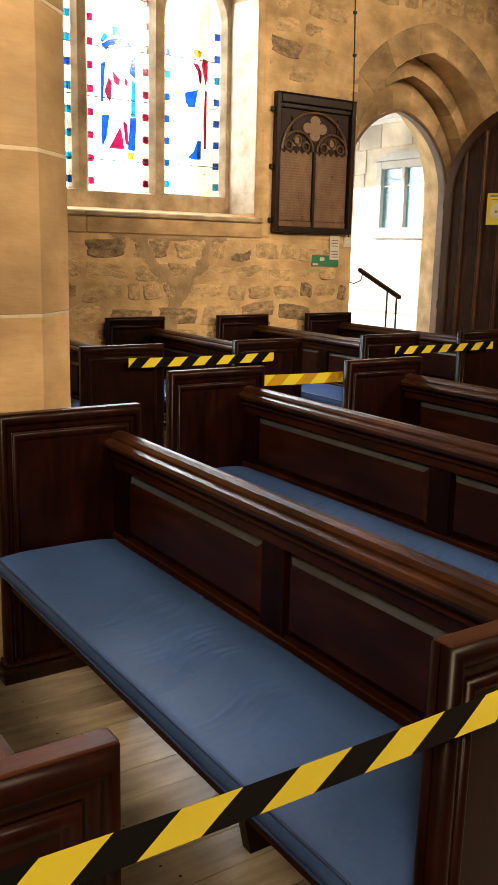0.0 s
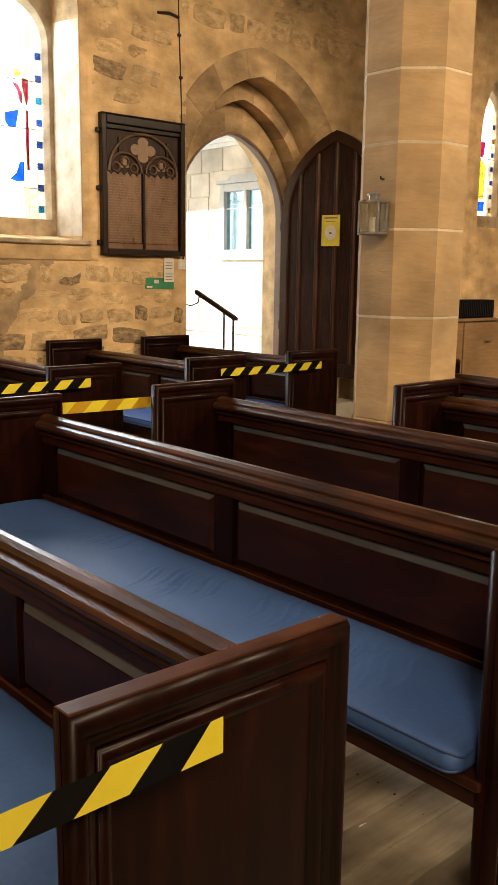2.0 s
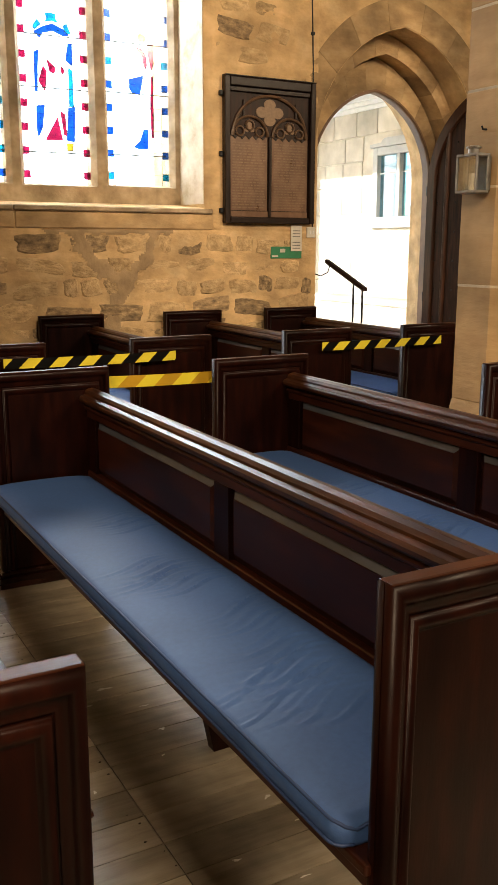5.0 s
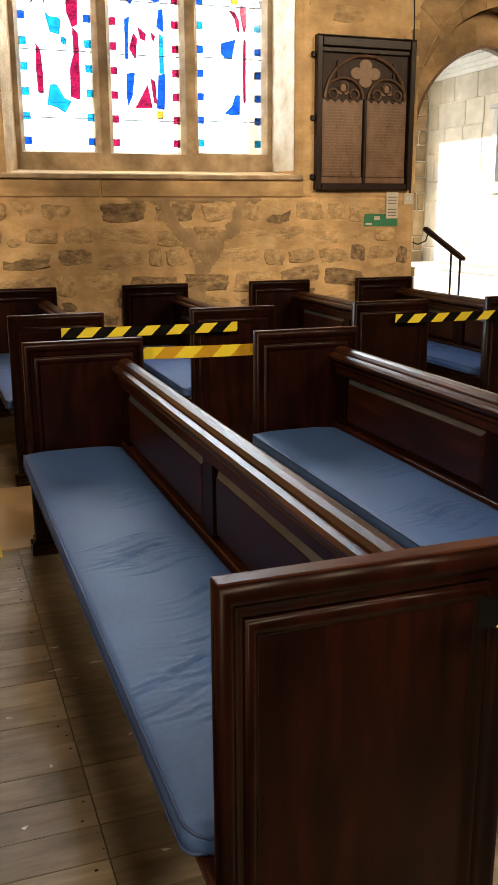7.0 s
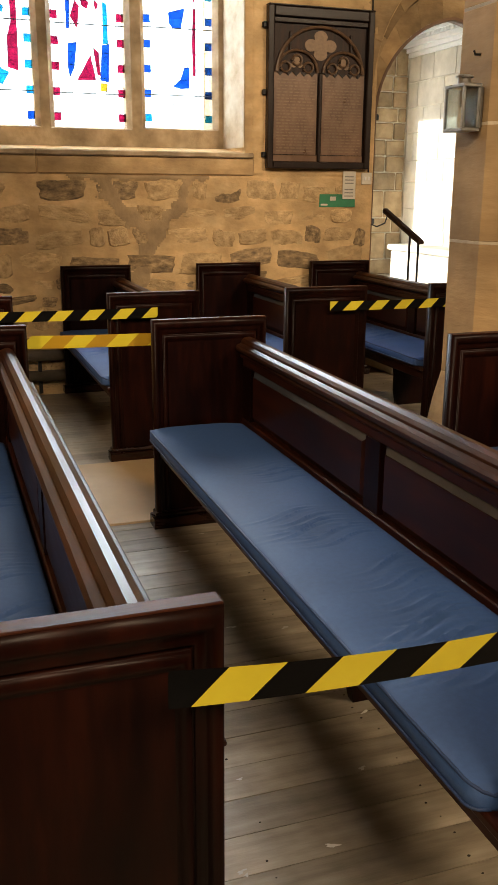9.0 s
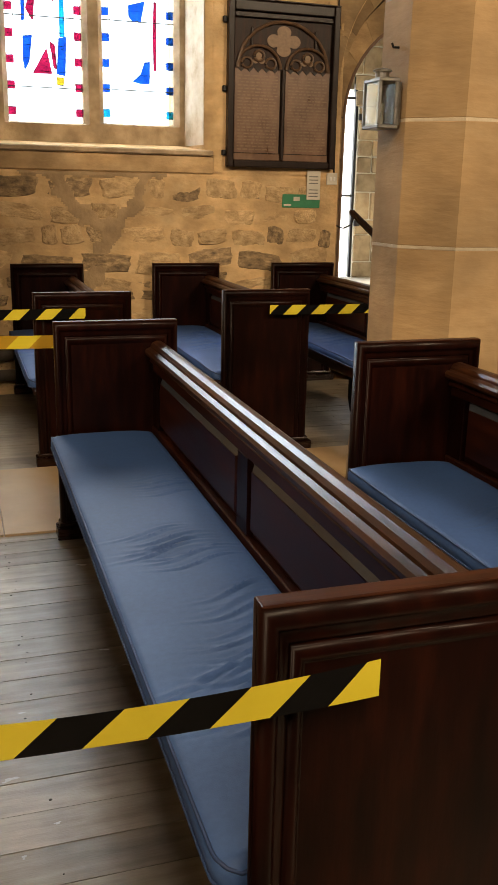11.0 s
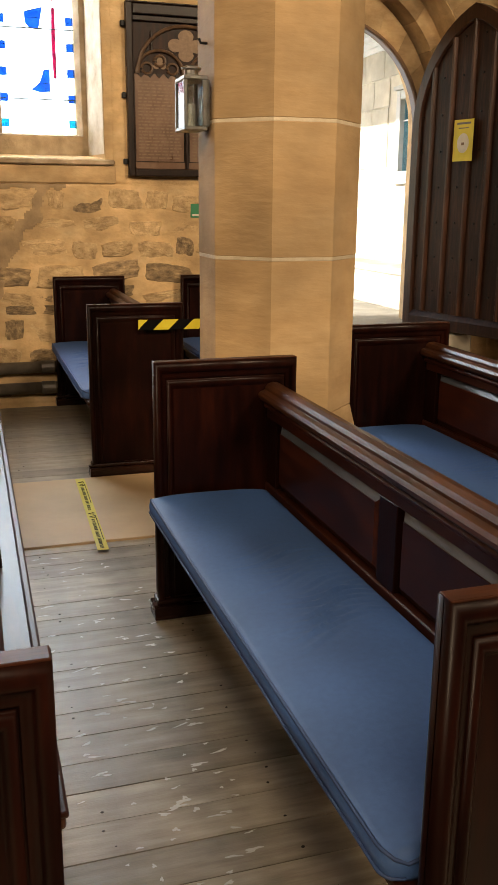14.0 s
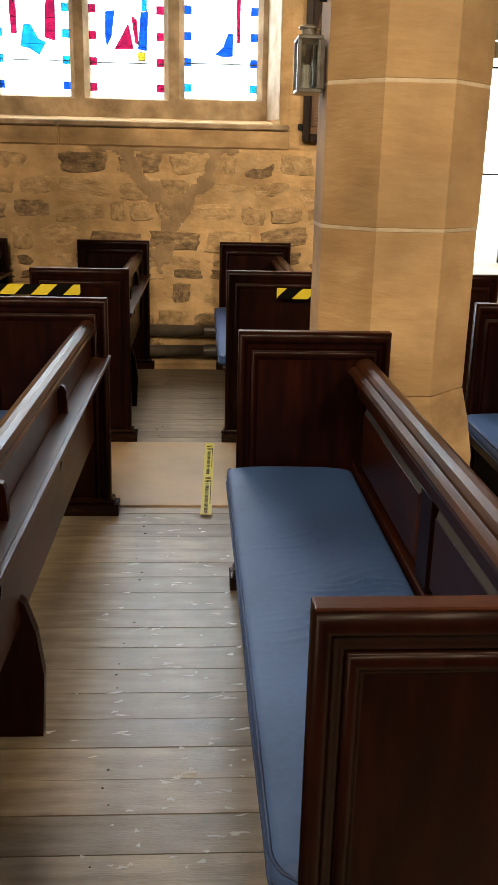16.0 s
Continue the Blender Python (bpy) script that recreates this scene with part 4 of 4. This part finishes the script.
part("quatrefoil", quat, gilt, wb, "pale gilded quatrefoil")
part("tracery_ground", box(0.05, BW - 0.05, -0.0224, -0.0218, 0.70, BH - 0.12), oak_dark, wb)
for cx in (0.223, BW - 0.223):
    bm = bmesh.new()
    out = [(cx + (0.018 + 0.028 * abs(math.cos(1.5 * t)) ) * math.cos(t + math.pi / 2), 0.765 + (0.018 + 0.028 * abs(math.cos(1.5 * t))) * math.sin(t + math.pi / 2)) for t in [2 * math.pi * k / 30 for k in range(30)]]
    extrude_poly(bm, out, xz, -0.028, -0.0225)
    part("trefoil", bm, gilt, wb)
    bm = bmesh.new()
    for k in range(5):
        extrude_poly(bm, [(cx - 0.15 + 0.06 * k, 0.70), (cx - 0.125 + 0.06 * k, 0.672), (cx - 0.10 + 0.06 * k, 0.70)], xz, -0.034, -0.0265)
    part("cusp", bm, board_wood, wb)
for z in (0.10, 0.55, 1.02):
    part("wall_bracket", box(-0.03, 0.0, -0.03, 0.0, z - 0.02, z + 0.02, 0.005), iron, wb)

# small signs under the board
gs = thing("green_sign", "small green safety sign fixed to the stone wall", "sign", pose(4.697, 5.992, 1.322))
part("sign_plate", box(0, 0.305, -0.006, 0.006, 0, 0.098, 0.002), green, gs)
part("print", box(0.012, 0.07, -0.0075, -0.0062, 0.012, 0.026), paper, gs)
part("pictogram", box(0.09, 0.14, -0.0075, -0.0062, 0.05, 0.08), paper, gs)
ws = thing("card_notice", "narrow white printed card on the stone wall", "notice", pose(4.888, 5.988, 1.383))
part("card", box(0, 0.108, -0.012, -0.006, 0, 0.212, 0.001), paper, ws)
for i in range(7):
    if i != 3:
        part("print", box(0.015, 0.09, -0.0132, -0.0122, 0.02 + i * 0.024, 0.027 + i * 0.024), ink, ws)
lsw = thing("light_switch", "cream double light switch on the wall beside the door", "switch", pose(5.052, 5.999, 1.495))
part("switch_plate", box(0, 0.088, -0.014, 0.0, 0, 0.088, 0.004), paper, lsw)
for x in (0.022, 0.052):
    part("rocker", box(x, x + 0.016, -0.019, -0.0142, 0.03, 0.058, 0.002), white_paint, lsw)
cable = thing("wall_cable", "thin dark cable clipped up the wall to a fixing", "cable", None)
part("wire", tube([(5.11, 5.99, 1.585), (5.105, 5.99, 2.0), (5.10, 5.99, 2.35), (5.09, 5.99, 2.9), (5.07, 5.99, 3.4), (5.06, 5.99, 3.66), (5.05, 5.99, 4.7)], 0.006, 6), iron, cable)
for z, x in ((3.12, 5.08), (3.46, 5.065), (2.6, 5.095)):
    part("clip", box(x - 0.016, x + 0.016, 5.975, 5.999, z - 0.012, z + 0.012, 0.003), iron, cable)
part("fixing", tube([(4.84, 5.985, 3.60), (4.96, 5.98, 3.615), (5.06, 5.985, 3.60)], 0.012, 6), iron, cable)

# ---- open door ----
dleaf = thing("door_1", "old dark oak plank door with pointed top and ribs, standing wide open", "door", pose(6.652, 6.33, 0.45, 0, 0, -76), kind="structure")
DW, DS, DA = 1.24, 1.56, 2.40


def leaf_top(u):
    pts = arch(DW / 2, DW / 2, DS, DA, 14)
    for (a, za), (b, zb) in zip(pts, pts[1:]):
        if a <= u <= b:
            return za + (zb - za) * (u - a) / max(1e-6, b - a)
    return DS


nb = 6
for k in range(nb):
    a, b = DW * k / nb, DW * (k + 1) / nb
    pts = [(a + 0.002, 0.0)] + [(u, leaf_top(u) - 0.004) for u in [a + 0.002 + (b - a - 0.004) * i / 8 for i in range(9)]] + [(b - 0.002, 0.0)]
    part("plank", extrude_poly(bmesh.new(), pts, xz, 0.0, 0.05), oak_dark, dleaf)
ring = bmesh.new()
o, i = arch(DW / 2, DW / 2, DS, DA, 14, 0.0), arch(DW / 2, DW / 2 - 0.075, DS, DA - 0.10, 14, 0.0)
i2 = arch(DW / 2, DW / 2 - 0.085, DS, DA - 0.112, 14, 0.0)
loft_rings(ring, [[(x, y, z) for x, z in lp] for lp, y in ((o, 0.05), (o, -0.028), (i, -0.030), (i2, -0.012), (i2, 0.002))], closed=False)
part("leaf_frame", ring, rib_oak, dleaf)
for k in range(1, nb):
    u = DW * k / nb
    top = leaf_top(u) - 0.11
    sec = [(u - 0.024, 0.001), (u - 0.018, -0.016), (u - 0.008, -0.026), (u + 0.008, -0.026), (u + 0.018, -0.016), (u + 0.024, 0.001)]
    part("rib", extrude_poly(bmesh.new(), sec, lambda p, q, d: (p, q, d), 0.13, top), rib_oak, dleaf)
bm = bmesh.new()
loft_rings(bm, [[(0.08, y, z), (DW - 0.08, y, z)] for y, z in ((0.0, 0.0), (-0.032, 0.0), (-0.032, 0.085), (-0.006, 0.128), (0.0, 0.128))], closed=False)
part("bottom_rail", bm, oak_dark, dleaf)
for k in range(nb):
    u = DW * (k + 0.5) / nb
    st = bmesh.new()
    z = 0.30
    while z < leaf_top(u) - 0.16:
        add_tube(st, [(u, 0.002, z), (u, -0.006, z), (u, -0.010, z)], [0.009, 0.008, 0.003], 8)
        z += 0.27
    part("stud_row", st, iron, dleaf)
for z in (0.45, 1.45):
    part("hinge", box(-0.02, 0.02, -0.02, 0.06, z, z + 0.09, 0.006), iron, dleaf)
yn = thing("door_notice", "yellow printed paper notice pinned to the oak door", "notice", pose(6.652, 6.33, 0.45, 0, 0, -76) @ pose(0.485, -0.034, 1.30))
part("sheet", box(0, 0.205, -0.002, 0.0, 0, 0.30), notice_yellow, yn)
bm = bmesh.new()
extrude_poly(bm, [(0.103 + 0.062 * math.cos(t), 0.13 + 0.072 * math.sin(t)) for t in [2 * math.pi * k / 18 for k in range(18)]], xz, -0.003, -0.0022)
part("pictogram", bm, paper, yn)
bm = box(0.03, 0.175, -0.003, -0.0022, 0.265, 0.28)
part("heading", bm, ink, yn)
part("print", box(0.05, 0.155, -0.003, -0.0022, 0.235, 0.242), ink, yn)
part("symbol", box(0.088, 0.116, -0.0042, -0.0032, 0.115, 0.135), gilt, yn)

# ---- handrail by the steps ----
hr = thing("handrail", "dark wooden handrail on thin iron posts beside the door steps", "handrail", None)
bm = bmesh.new()
a, b = Vector((5.295, 6.03, 1.295)), Vector((5.36, 5.55, 1.07))
sec = [(-0.024, -0.016), (-0.026, 0.004), (-0.016, 0.018), (0.016, 0.018), (0.026, 0.004), (0.024, -0.016)]
loft_rings(bm, [[(p.x + u, p.y, p.z + v) for u, v in sec] for p in (a, b)])
bm.verts.ensure_lookup_table()
bm.faces.new(bm.verts[0:6])
bm.faces.new(bm.verts[6:12])
part("rail", bm, oak_dark, hr)
for x, y, z in ((5.34, 5.69, 1.13), (5.355, 5.58, 1.08)):
    part("post", tube([(x, y, 0.0), (x, y, z)], 0.009, 8), iron, hr)
part("wall_hook", tube([(5.16, 6.08, 1.20), (5.22, 6.02, 1.17), (5.27, 5.98, 1.20), (5.298, 5.99, 1.27)], 0.006, 6), iron, hr)

# ---- lantern on the pillar ----
ln = thing("wall_lantern", "small tin and glass lantern hung on the stone pillar", "lantern", pose(3.953, 2.672, 1.682))
lx, ly, lz = -0.085, 0.145, 0.165
part("base_plate", box(lx, 0.0, 0, ly, -0.008, 0.006, 0.003), tin, ln)
part("top_plate", box(lx, 0.0, 0, ly, lz - 0.006, lz + 0.008, 0.003), tin, ln)
part("back_plate", box(-0.006, 0.006, 0.0, ly, 0.006, lz - 0.006), tin, ln)
for x in (lx, -0.018):
    for y in (0.0, ly - 0.012):
        part("corner_post", box(x, x + 0.012, y, y + 0.012, 0.006, lz - 0.006, 0.002), tin, ln)
part("glass_pane", box(lx + 0.005, lx + 0.007, 0.012, ly - 0.012, 0.006, lz - 0.006), g_lantern, ln).visible_shadow = False
for y in (0.005, ly - 0.007):
    part("glass_pane", box(lx + 0.012, -0.018, y, y + 0.002, 0.006, lz - 0.006), g_lantern, ln).visible_shadow = False
part("chimney", tube([(-0.042, ly / 2, lz + 0.006), (-0.042, ly / 2, lz + 0.035)], 0.026, 14), tin, ln)
part("chimney_cap", tube([(-0.042, ly / 2, lz + 0.034), (-0.042, ly / 2, lz + 0.040), (-0.042, ly / 2, lz + 0.046)], [0.036, 0.036, 0.02], 14), tin, ln)
part("candle", tube([(-0.045, ly / 2, 0.006), (-0.045, ly / 2, 0.085)], 0.016, 12), paper, ln, "white candle stub")
part("wall_hook", tube([(0.012, ly / 2 - 0.02, 0.285), (-0.012, ly / 2 - 0.02, 0.285), (-0.018, ly / 2 - 0.02, 0.30)], 0.005, 6), iron, ln)

# ---- heating pipes along the wall ----
for z in (0.275, 0.125):
    hp = thing("heating_pipe", "dark painted iron heating pipe along the foot of the wall", "pipe", None, "heating pipes")
    part("pipe_run", tube([(-5.9, 5.952, z), (5.05, 5.952, z)], 0.042, 14), pipe_mat, hp, smooth=True)
    for x in (-2.4, 0.5, 3.62):
        part("collar", tube([(x - 0.05, 5.952, z), (x - 0.045, 5.952, z), (x + 0.045, 5.952, z), (x + 0.05, 5.952, z)], [0.043, 0.047, 0.047, 0.043], 14), pipe_mat, hp)
    for x in (-1.6, 1.4, 2.5, 4.4):
        part("pipe_stand", box(x - 0.012, x + 0.012, 5.93, 5.975, 0.0 if z < 0.2 else 0.16, z - 0.038), iron, hp)

# ---- cabinet and heater in the far part of the aisle ----
cb = thing("oak_cabinet", "light oak low cabinet with a metal handle", "cabinet", pose(7.25, 5.0, 0))
part("body", box(0, 1.5, 0, 0.6, 0.0, 1.01, 0.006), light_oak, cb)
part("worktop", box(-0.03, 1.53, -0.03, 0.62, 1.01, 1.04, 0.008), light_oak, cb)
for x in (0.02, 0.76):
    d = part("door", box(x, x + 0.72, -0.018, -0.001, 0.08, 0.99, 0.004), light_oak, cb)
    part("handle", tube([(x + 0.36, -0.02, 0.80), (x + 0.36, -0.05, 0.80), (x + 0.46, -0.05, 0.80), (x + 0.46, -0.02, 0.80)], 0.006, 8), tin, d, "metal handle")
hb = thing("ribbed_heater", "black ribbed heater case standing on the oak cabinet", "heater", pose(7.3, 5.06, 1.04))
part("case", box(0, 1.35, 0, 0.2, 0.0, 0.19, 0.01), black, hb)
for k in range(40):
    part("rib", box(0.02 + k * 0.0325, 0.034 + k * 0.0325, -0.012, -0.0005, 0.015, 0.175), iron, hb)
ck = thing("candlestick", "tall cream candle in a black iron holder on the ribbed case", "candle", pose(7.98, 5.15, 1.23))
part("foot", tube([(0, 0, 0.0), (0, 0, 0.012), (0, 0, 0.03)], [0.06, 0.055, 0.016], 14), iron, ck)
part("drip_pan", tube([(0, 0, 0.03), (0, 0, 0.085), (0, 0, 0.10), (0, 0, 0.112)], [0.014, 0.016, 0.05, 0.064], 14), iron, ck)
part("lower_candle", tube([(0, 0, 0.112), (0, 0, 0.43)], 0.020, 12), candle_brown, ck, "brown and cream banded lower candle")
for z in (0.16, 0.34):
    part("band", tube([(0, 0, z), (0, 0, z + 0.02)], 0.026, 12), candle_brown, ck)
part("candle", tube([(0, 0, 0.43), (0, 0, 0.80)], [0.030, 0.029], 14), paper, ck, "cream wax candle")

# ---- pieces of the floor: runner, boards ----
runner = tagged(new("floor_runner"), kind="structure")
x = -2.4
for w in (2.4, 2.44, 2.44, 2.44):
    part("board_sheet", box(x + 0.002, x + w - 0.002, 3.10, 4.035, -0.003, 0.010, 0.002), mat_board, runner)
    x += w
fl = tagged(new("floor"), kind="structure")
rf = random.Random(11)
LENGTHS = (1.1, 1.9, 2.7, 3.4, 4.3, 5.2)
PITCH, SEAM = 0.1245, 1.588
planks = [mesh_of(box(0, w - 0.003, 0.0016, PITCH - 0.0016, -0.045, 0.0), "plank", plank_mat) for w in LENGTHS]
lasts = {}
rows = [-0.455 + PITCH * k for k in range(51)]
for y0 in rows:
    # the boards break in one straight seam beside the longer pews
    for x, end in ((-5.99, SEAM), (SEAM, 12.99)):
        while end - x > 0.01:
            k = rf.randrange(1, len(LENGTHS)) if x < 1.0 or x > 5.0 else rf.choice((4, 5))
            w = LENGTHS[k]
            if x + w > end - 0.6:
                w = round(end - x, 3)
                me = lasts.setdefault(w, None) or mesh_of(box(0, w - 0.003, 0.0016, PITCH - 0.0016, -0.045, 0.0), "plank", plank_mat)
                lasts[w] = me
            else:
                me = planks[k]
            ob = new("plank", me)
            ob.parent = fl
            ob.matrix_local = pose(x, y0, rf.uniform(-0.0016, 0.0))
            x += w

# paint splashes trodden into the boards
sp = thing("paint_spots", "pale worn paint splashes on the floor boards", "stain", None, kind="stuff")
bm = bmesh.new()
for k in range(190):
    cx, cy = rf.uniform(1.2, 3.66), rf.uniform(0.5, 3.0)
    if rf.random() < 0.6:
        cx = rf.uniform(3.28, 3.68)
    ax, ay = rf.uniform(0.004, 0.017) * rf.choice((0.6, 1, 1.5)), rf.uniform(0.002, 0.007)
    ph, sk = rf.uniform(0, 6), rf.uniform(-0.3, 0.5)
    pts = []
    for i in range(16):
        t = 2 * math.pi * i / 16
        w = 1 + 0.3 * math.sin(3 * t + ph) + 0.2 * math.sin(5 * t + 2 * ph)
        pts.append((cx + ax * math.cos(t) * w, cy + ay * math.sin(t) * w + sk * ax * math.cos(t)))
    extrude_poly(bm, pts, lambda p, q, d: (p, q, d), 0.0001, 0.00025)
part("splash", bm, splash_mat, sp)

# dark nail holes where the boards are fixed to the joists
nh = thing("nail_holes", "small dark nail holes in the floor boards", "nail hole", None, kind="stuff")
bm = bmesh.new()
for y0 in rows:
    for j in range(14):
        for e in (0.03, 0.097):
            if 0.3 < y0 < 5.8 and not 3.0 < y0 < 4.06 and rf.random() < 0.55:
                cx, cy, ra = -0.2 + 0.44 * j + rf.uniform(-0.02, 0.02), y0 + e + rf.uniform(-0.008, 0.008), rf.uniform(0.0014, 0.0036)
                pts = [(cx + ra * 1.3 * math.cos(a * math.pi / 4), cy + ra * math.sin(a * math.pi / 4)) for a in range(8)]
                extrude_poly(bm, pts, lambda p, q, d: (p, q, d), -0.001, 0.0004)
part("hole", bm, gap_mat, nh)

# ---- stones of the rubble wall ----
rw = random.Random(21)
stone_meshes = []
for k in range(22):
    bm = bmesh.new()
    n = 18
    ph, ph2 = rw.uniform(0, 6), rw.uniform(0, 6)
    base = []
    for i in range(n):
        t = 2 * math.pi * i / n
        sq = 1 / max(abs(math.cos(t)), abs(math.sin(t))) ** 0.95
        rr = 0.45 * sq * (1 + 0.06 * math.sin(2 * t + ph) + 0.06 * math.sin(3 * t + ph2) + rw.uniform(-0.07, 0.06))
        base.append((rr * math.cos(t), rr * math.sin(t)))
    tilt = (rw.uniform(-0.5, 0.5), rw.uniform(-0.6, 0.6))
    rings = [[(x * s, -d * (1 + tilt[0] * x + tilt[1] * z) - 0.10 * noise.noise((x * 5, z * 5, k)) * (d > 0), z * s) for x, z in base] for s, d in ((1.04, -0.1), (0.99, 0.45), (0.90, 0.85), (0.5, 1.0))]
    loft_rings(bm, rings, fill=True)
    stone_meshes.append((mesh_of(bm.copy(), "wall_stone", stone_mat), mesh_of(bm, "wall_stone", dark_stone)))


CEMENT = (((2.80, 1.545), (3.80, 1.545), 0.035), ((3.01, 1.52), (3.14, 1.29), 0.055), ((3.14, 1.29), (3.40, 1.15), 0.06), ((3.63, 1.54), (3.59, 1.33), 0.04), ((3.59, 1.33), (3.40, 1.21), 0.05), ((3.40, 1.18), (3.26, 0.80), 0.07), ((0.9, 1.50), (1.05, 1.15), 0.05))


def patched(x, z):
    """Trails of later cement run down between the stones under the window sill."""
    for (ax, az), (bx, bz), w in CEMENT:
        k = max(0, min(1, ((x - ax) * (bx - ax) + (z - az) * (bz - az)) / ((bx - ax) ** 2 + (bz - az) ** 2)))
        d = math.hypot(x - ax - k * (bx - ax), z - az - k * (bz - az))
        if d < w * (1 + 0.9 * noise.noise((x * 14, z * 14, 5))):
            return True
    return False


def mortar_skin(x0, x1, z0, z1, step=0.014):
    """The smeared lime mortar between the stones, uneven by some millimetres."""
    nx, nz = int((x1 - x0) / step), int((z1 - z0) / step)
    vs, fs = [], []
    for j in range(nz + 1):
        for i in range(nx + 1):
            x, z = x0 + (x1 - x0) * i / nx, z0 + (z1 - z0) * j / nz
            h = 0.0055 + 0.007 * noise.noise((x * 3, z * 4, 3)) + 0.006 * noise.noise((x * 9, z * 12, 7)) + 0.002 * noise.noise((x * 33, z * 37, 9))
            if patched(x, z):
                h += 0.009
            d = min(i, nx - i, j, nz - j)
            h = max(0.0006, h) if d else -0.002
            vs.append((x, WALL_Y - h, z))
    for j in range(nz):
        for i in range(nx):
            a = j * (nx + 1) + i
            fs.append((a, a + 1, a + nx + 2, a + nx + 1))
    me = bpy.data.meshes.new("mortar")
    me.from_pydata(vs, [], fs)
    me.materials.append(wall_mat)
    me.materials.append(cement)
    for p in me.polygons:
        p.use_smooth = True
        p.material_index = 1 if patched(p.center.x, p.center.z) else 0
    return me


wn = bpy.data.objects["wall_north"]


for dims in ((-2.5, 5.155, 0.0, 1.548), (4.14, 5.155, 1.55, 5.2), (7.25, 9.5, 0.0, 5.2), (-2.5, 1.80, 1.55, 5.2)):
    sk = new("mortar", mortar_skin(*dims))
    sk.parent = wn


def lay_stones(x0, x1, z0, z1, hmin, hmax, wmin, wmax, proud, chance, dark):
    z = z0
    while z < z1 - hmin * 0.6:
        h = rw.uniform(hmin, hmax)
        x = x0 + rw.uniform(-0.1, 0.1)
        while x < x1:
            w = rw.uniform(wmin, wmax)
            if rw.random() < chance and x + w < x1 + 0.02:
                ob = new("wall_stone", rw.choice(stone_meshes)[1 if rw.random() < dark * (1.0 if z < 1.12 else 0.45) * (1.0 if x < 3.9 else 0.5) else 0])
                ob.parent = wn
                ob.matrix_local = pose(x + w / 2, WALL_Y + 0.002, z + h / 2 + rw.uniform(-0.02, 0.02), 0, rw.uniform(-9, 9), 0) @ Matrix.Diagonal((w * 0.95, rw.uniform(*proud), h * rw.uniform(0.72, 0.92), 1))
            x += w
        z += h


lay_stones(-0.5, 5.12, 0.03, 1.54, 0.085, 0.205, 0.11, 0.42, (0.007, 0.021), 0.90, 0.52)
lay_stones(4.16, 5.02, 2.82, 4.2, 0.13, 0.2, 0.2, 0.4, (0.006, 0.014), 0.85, 0.12)
lay_stones(5.05, 7.25, 3.58, 4.7, 0.12, 0.2, 0.2, 0.45, (0.005, 0.012), 0.8, 0.3)
lay_stones(7.3, 9.4, 2.0, 4.2, 0.13, 0.2, 0.2, 0.4, (0.004, 0.012), 0.8, 0.05)
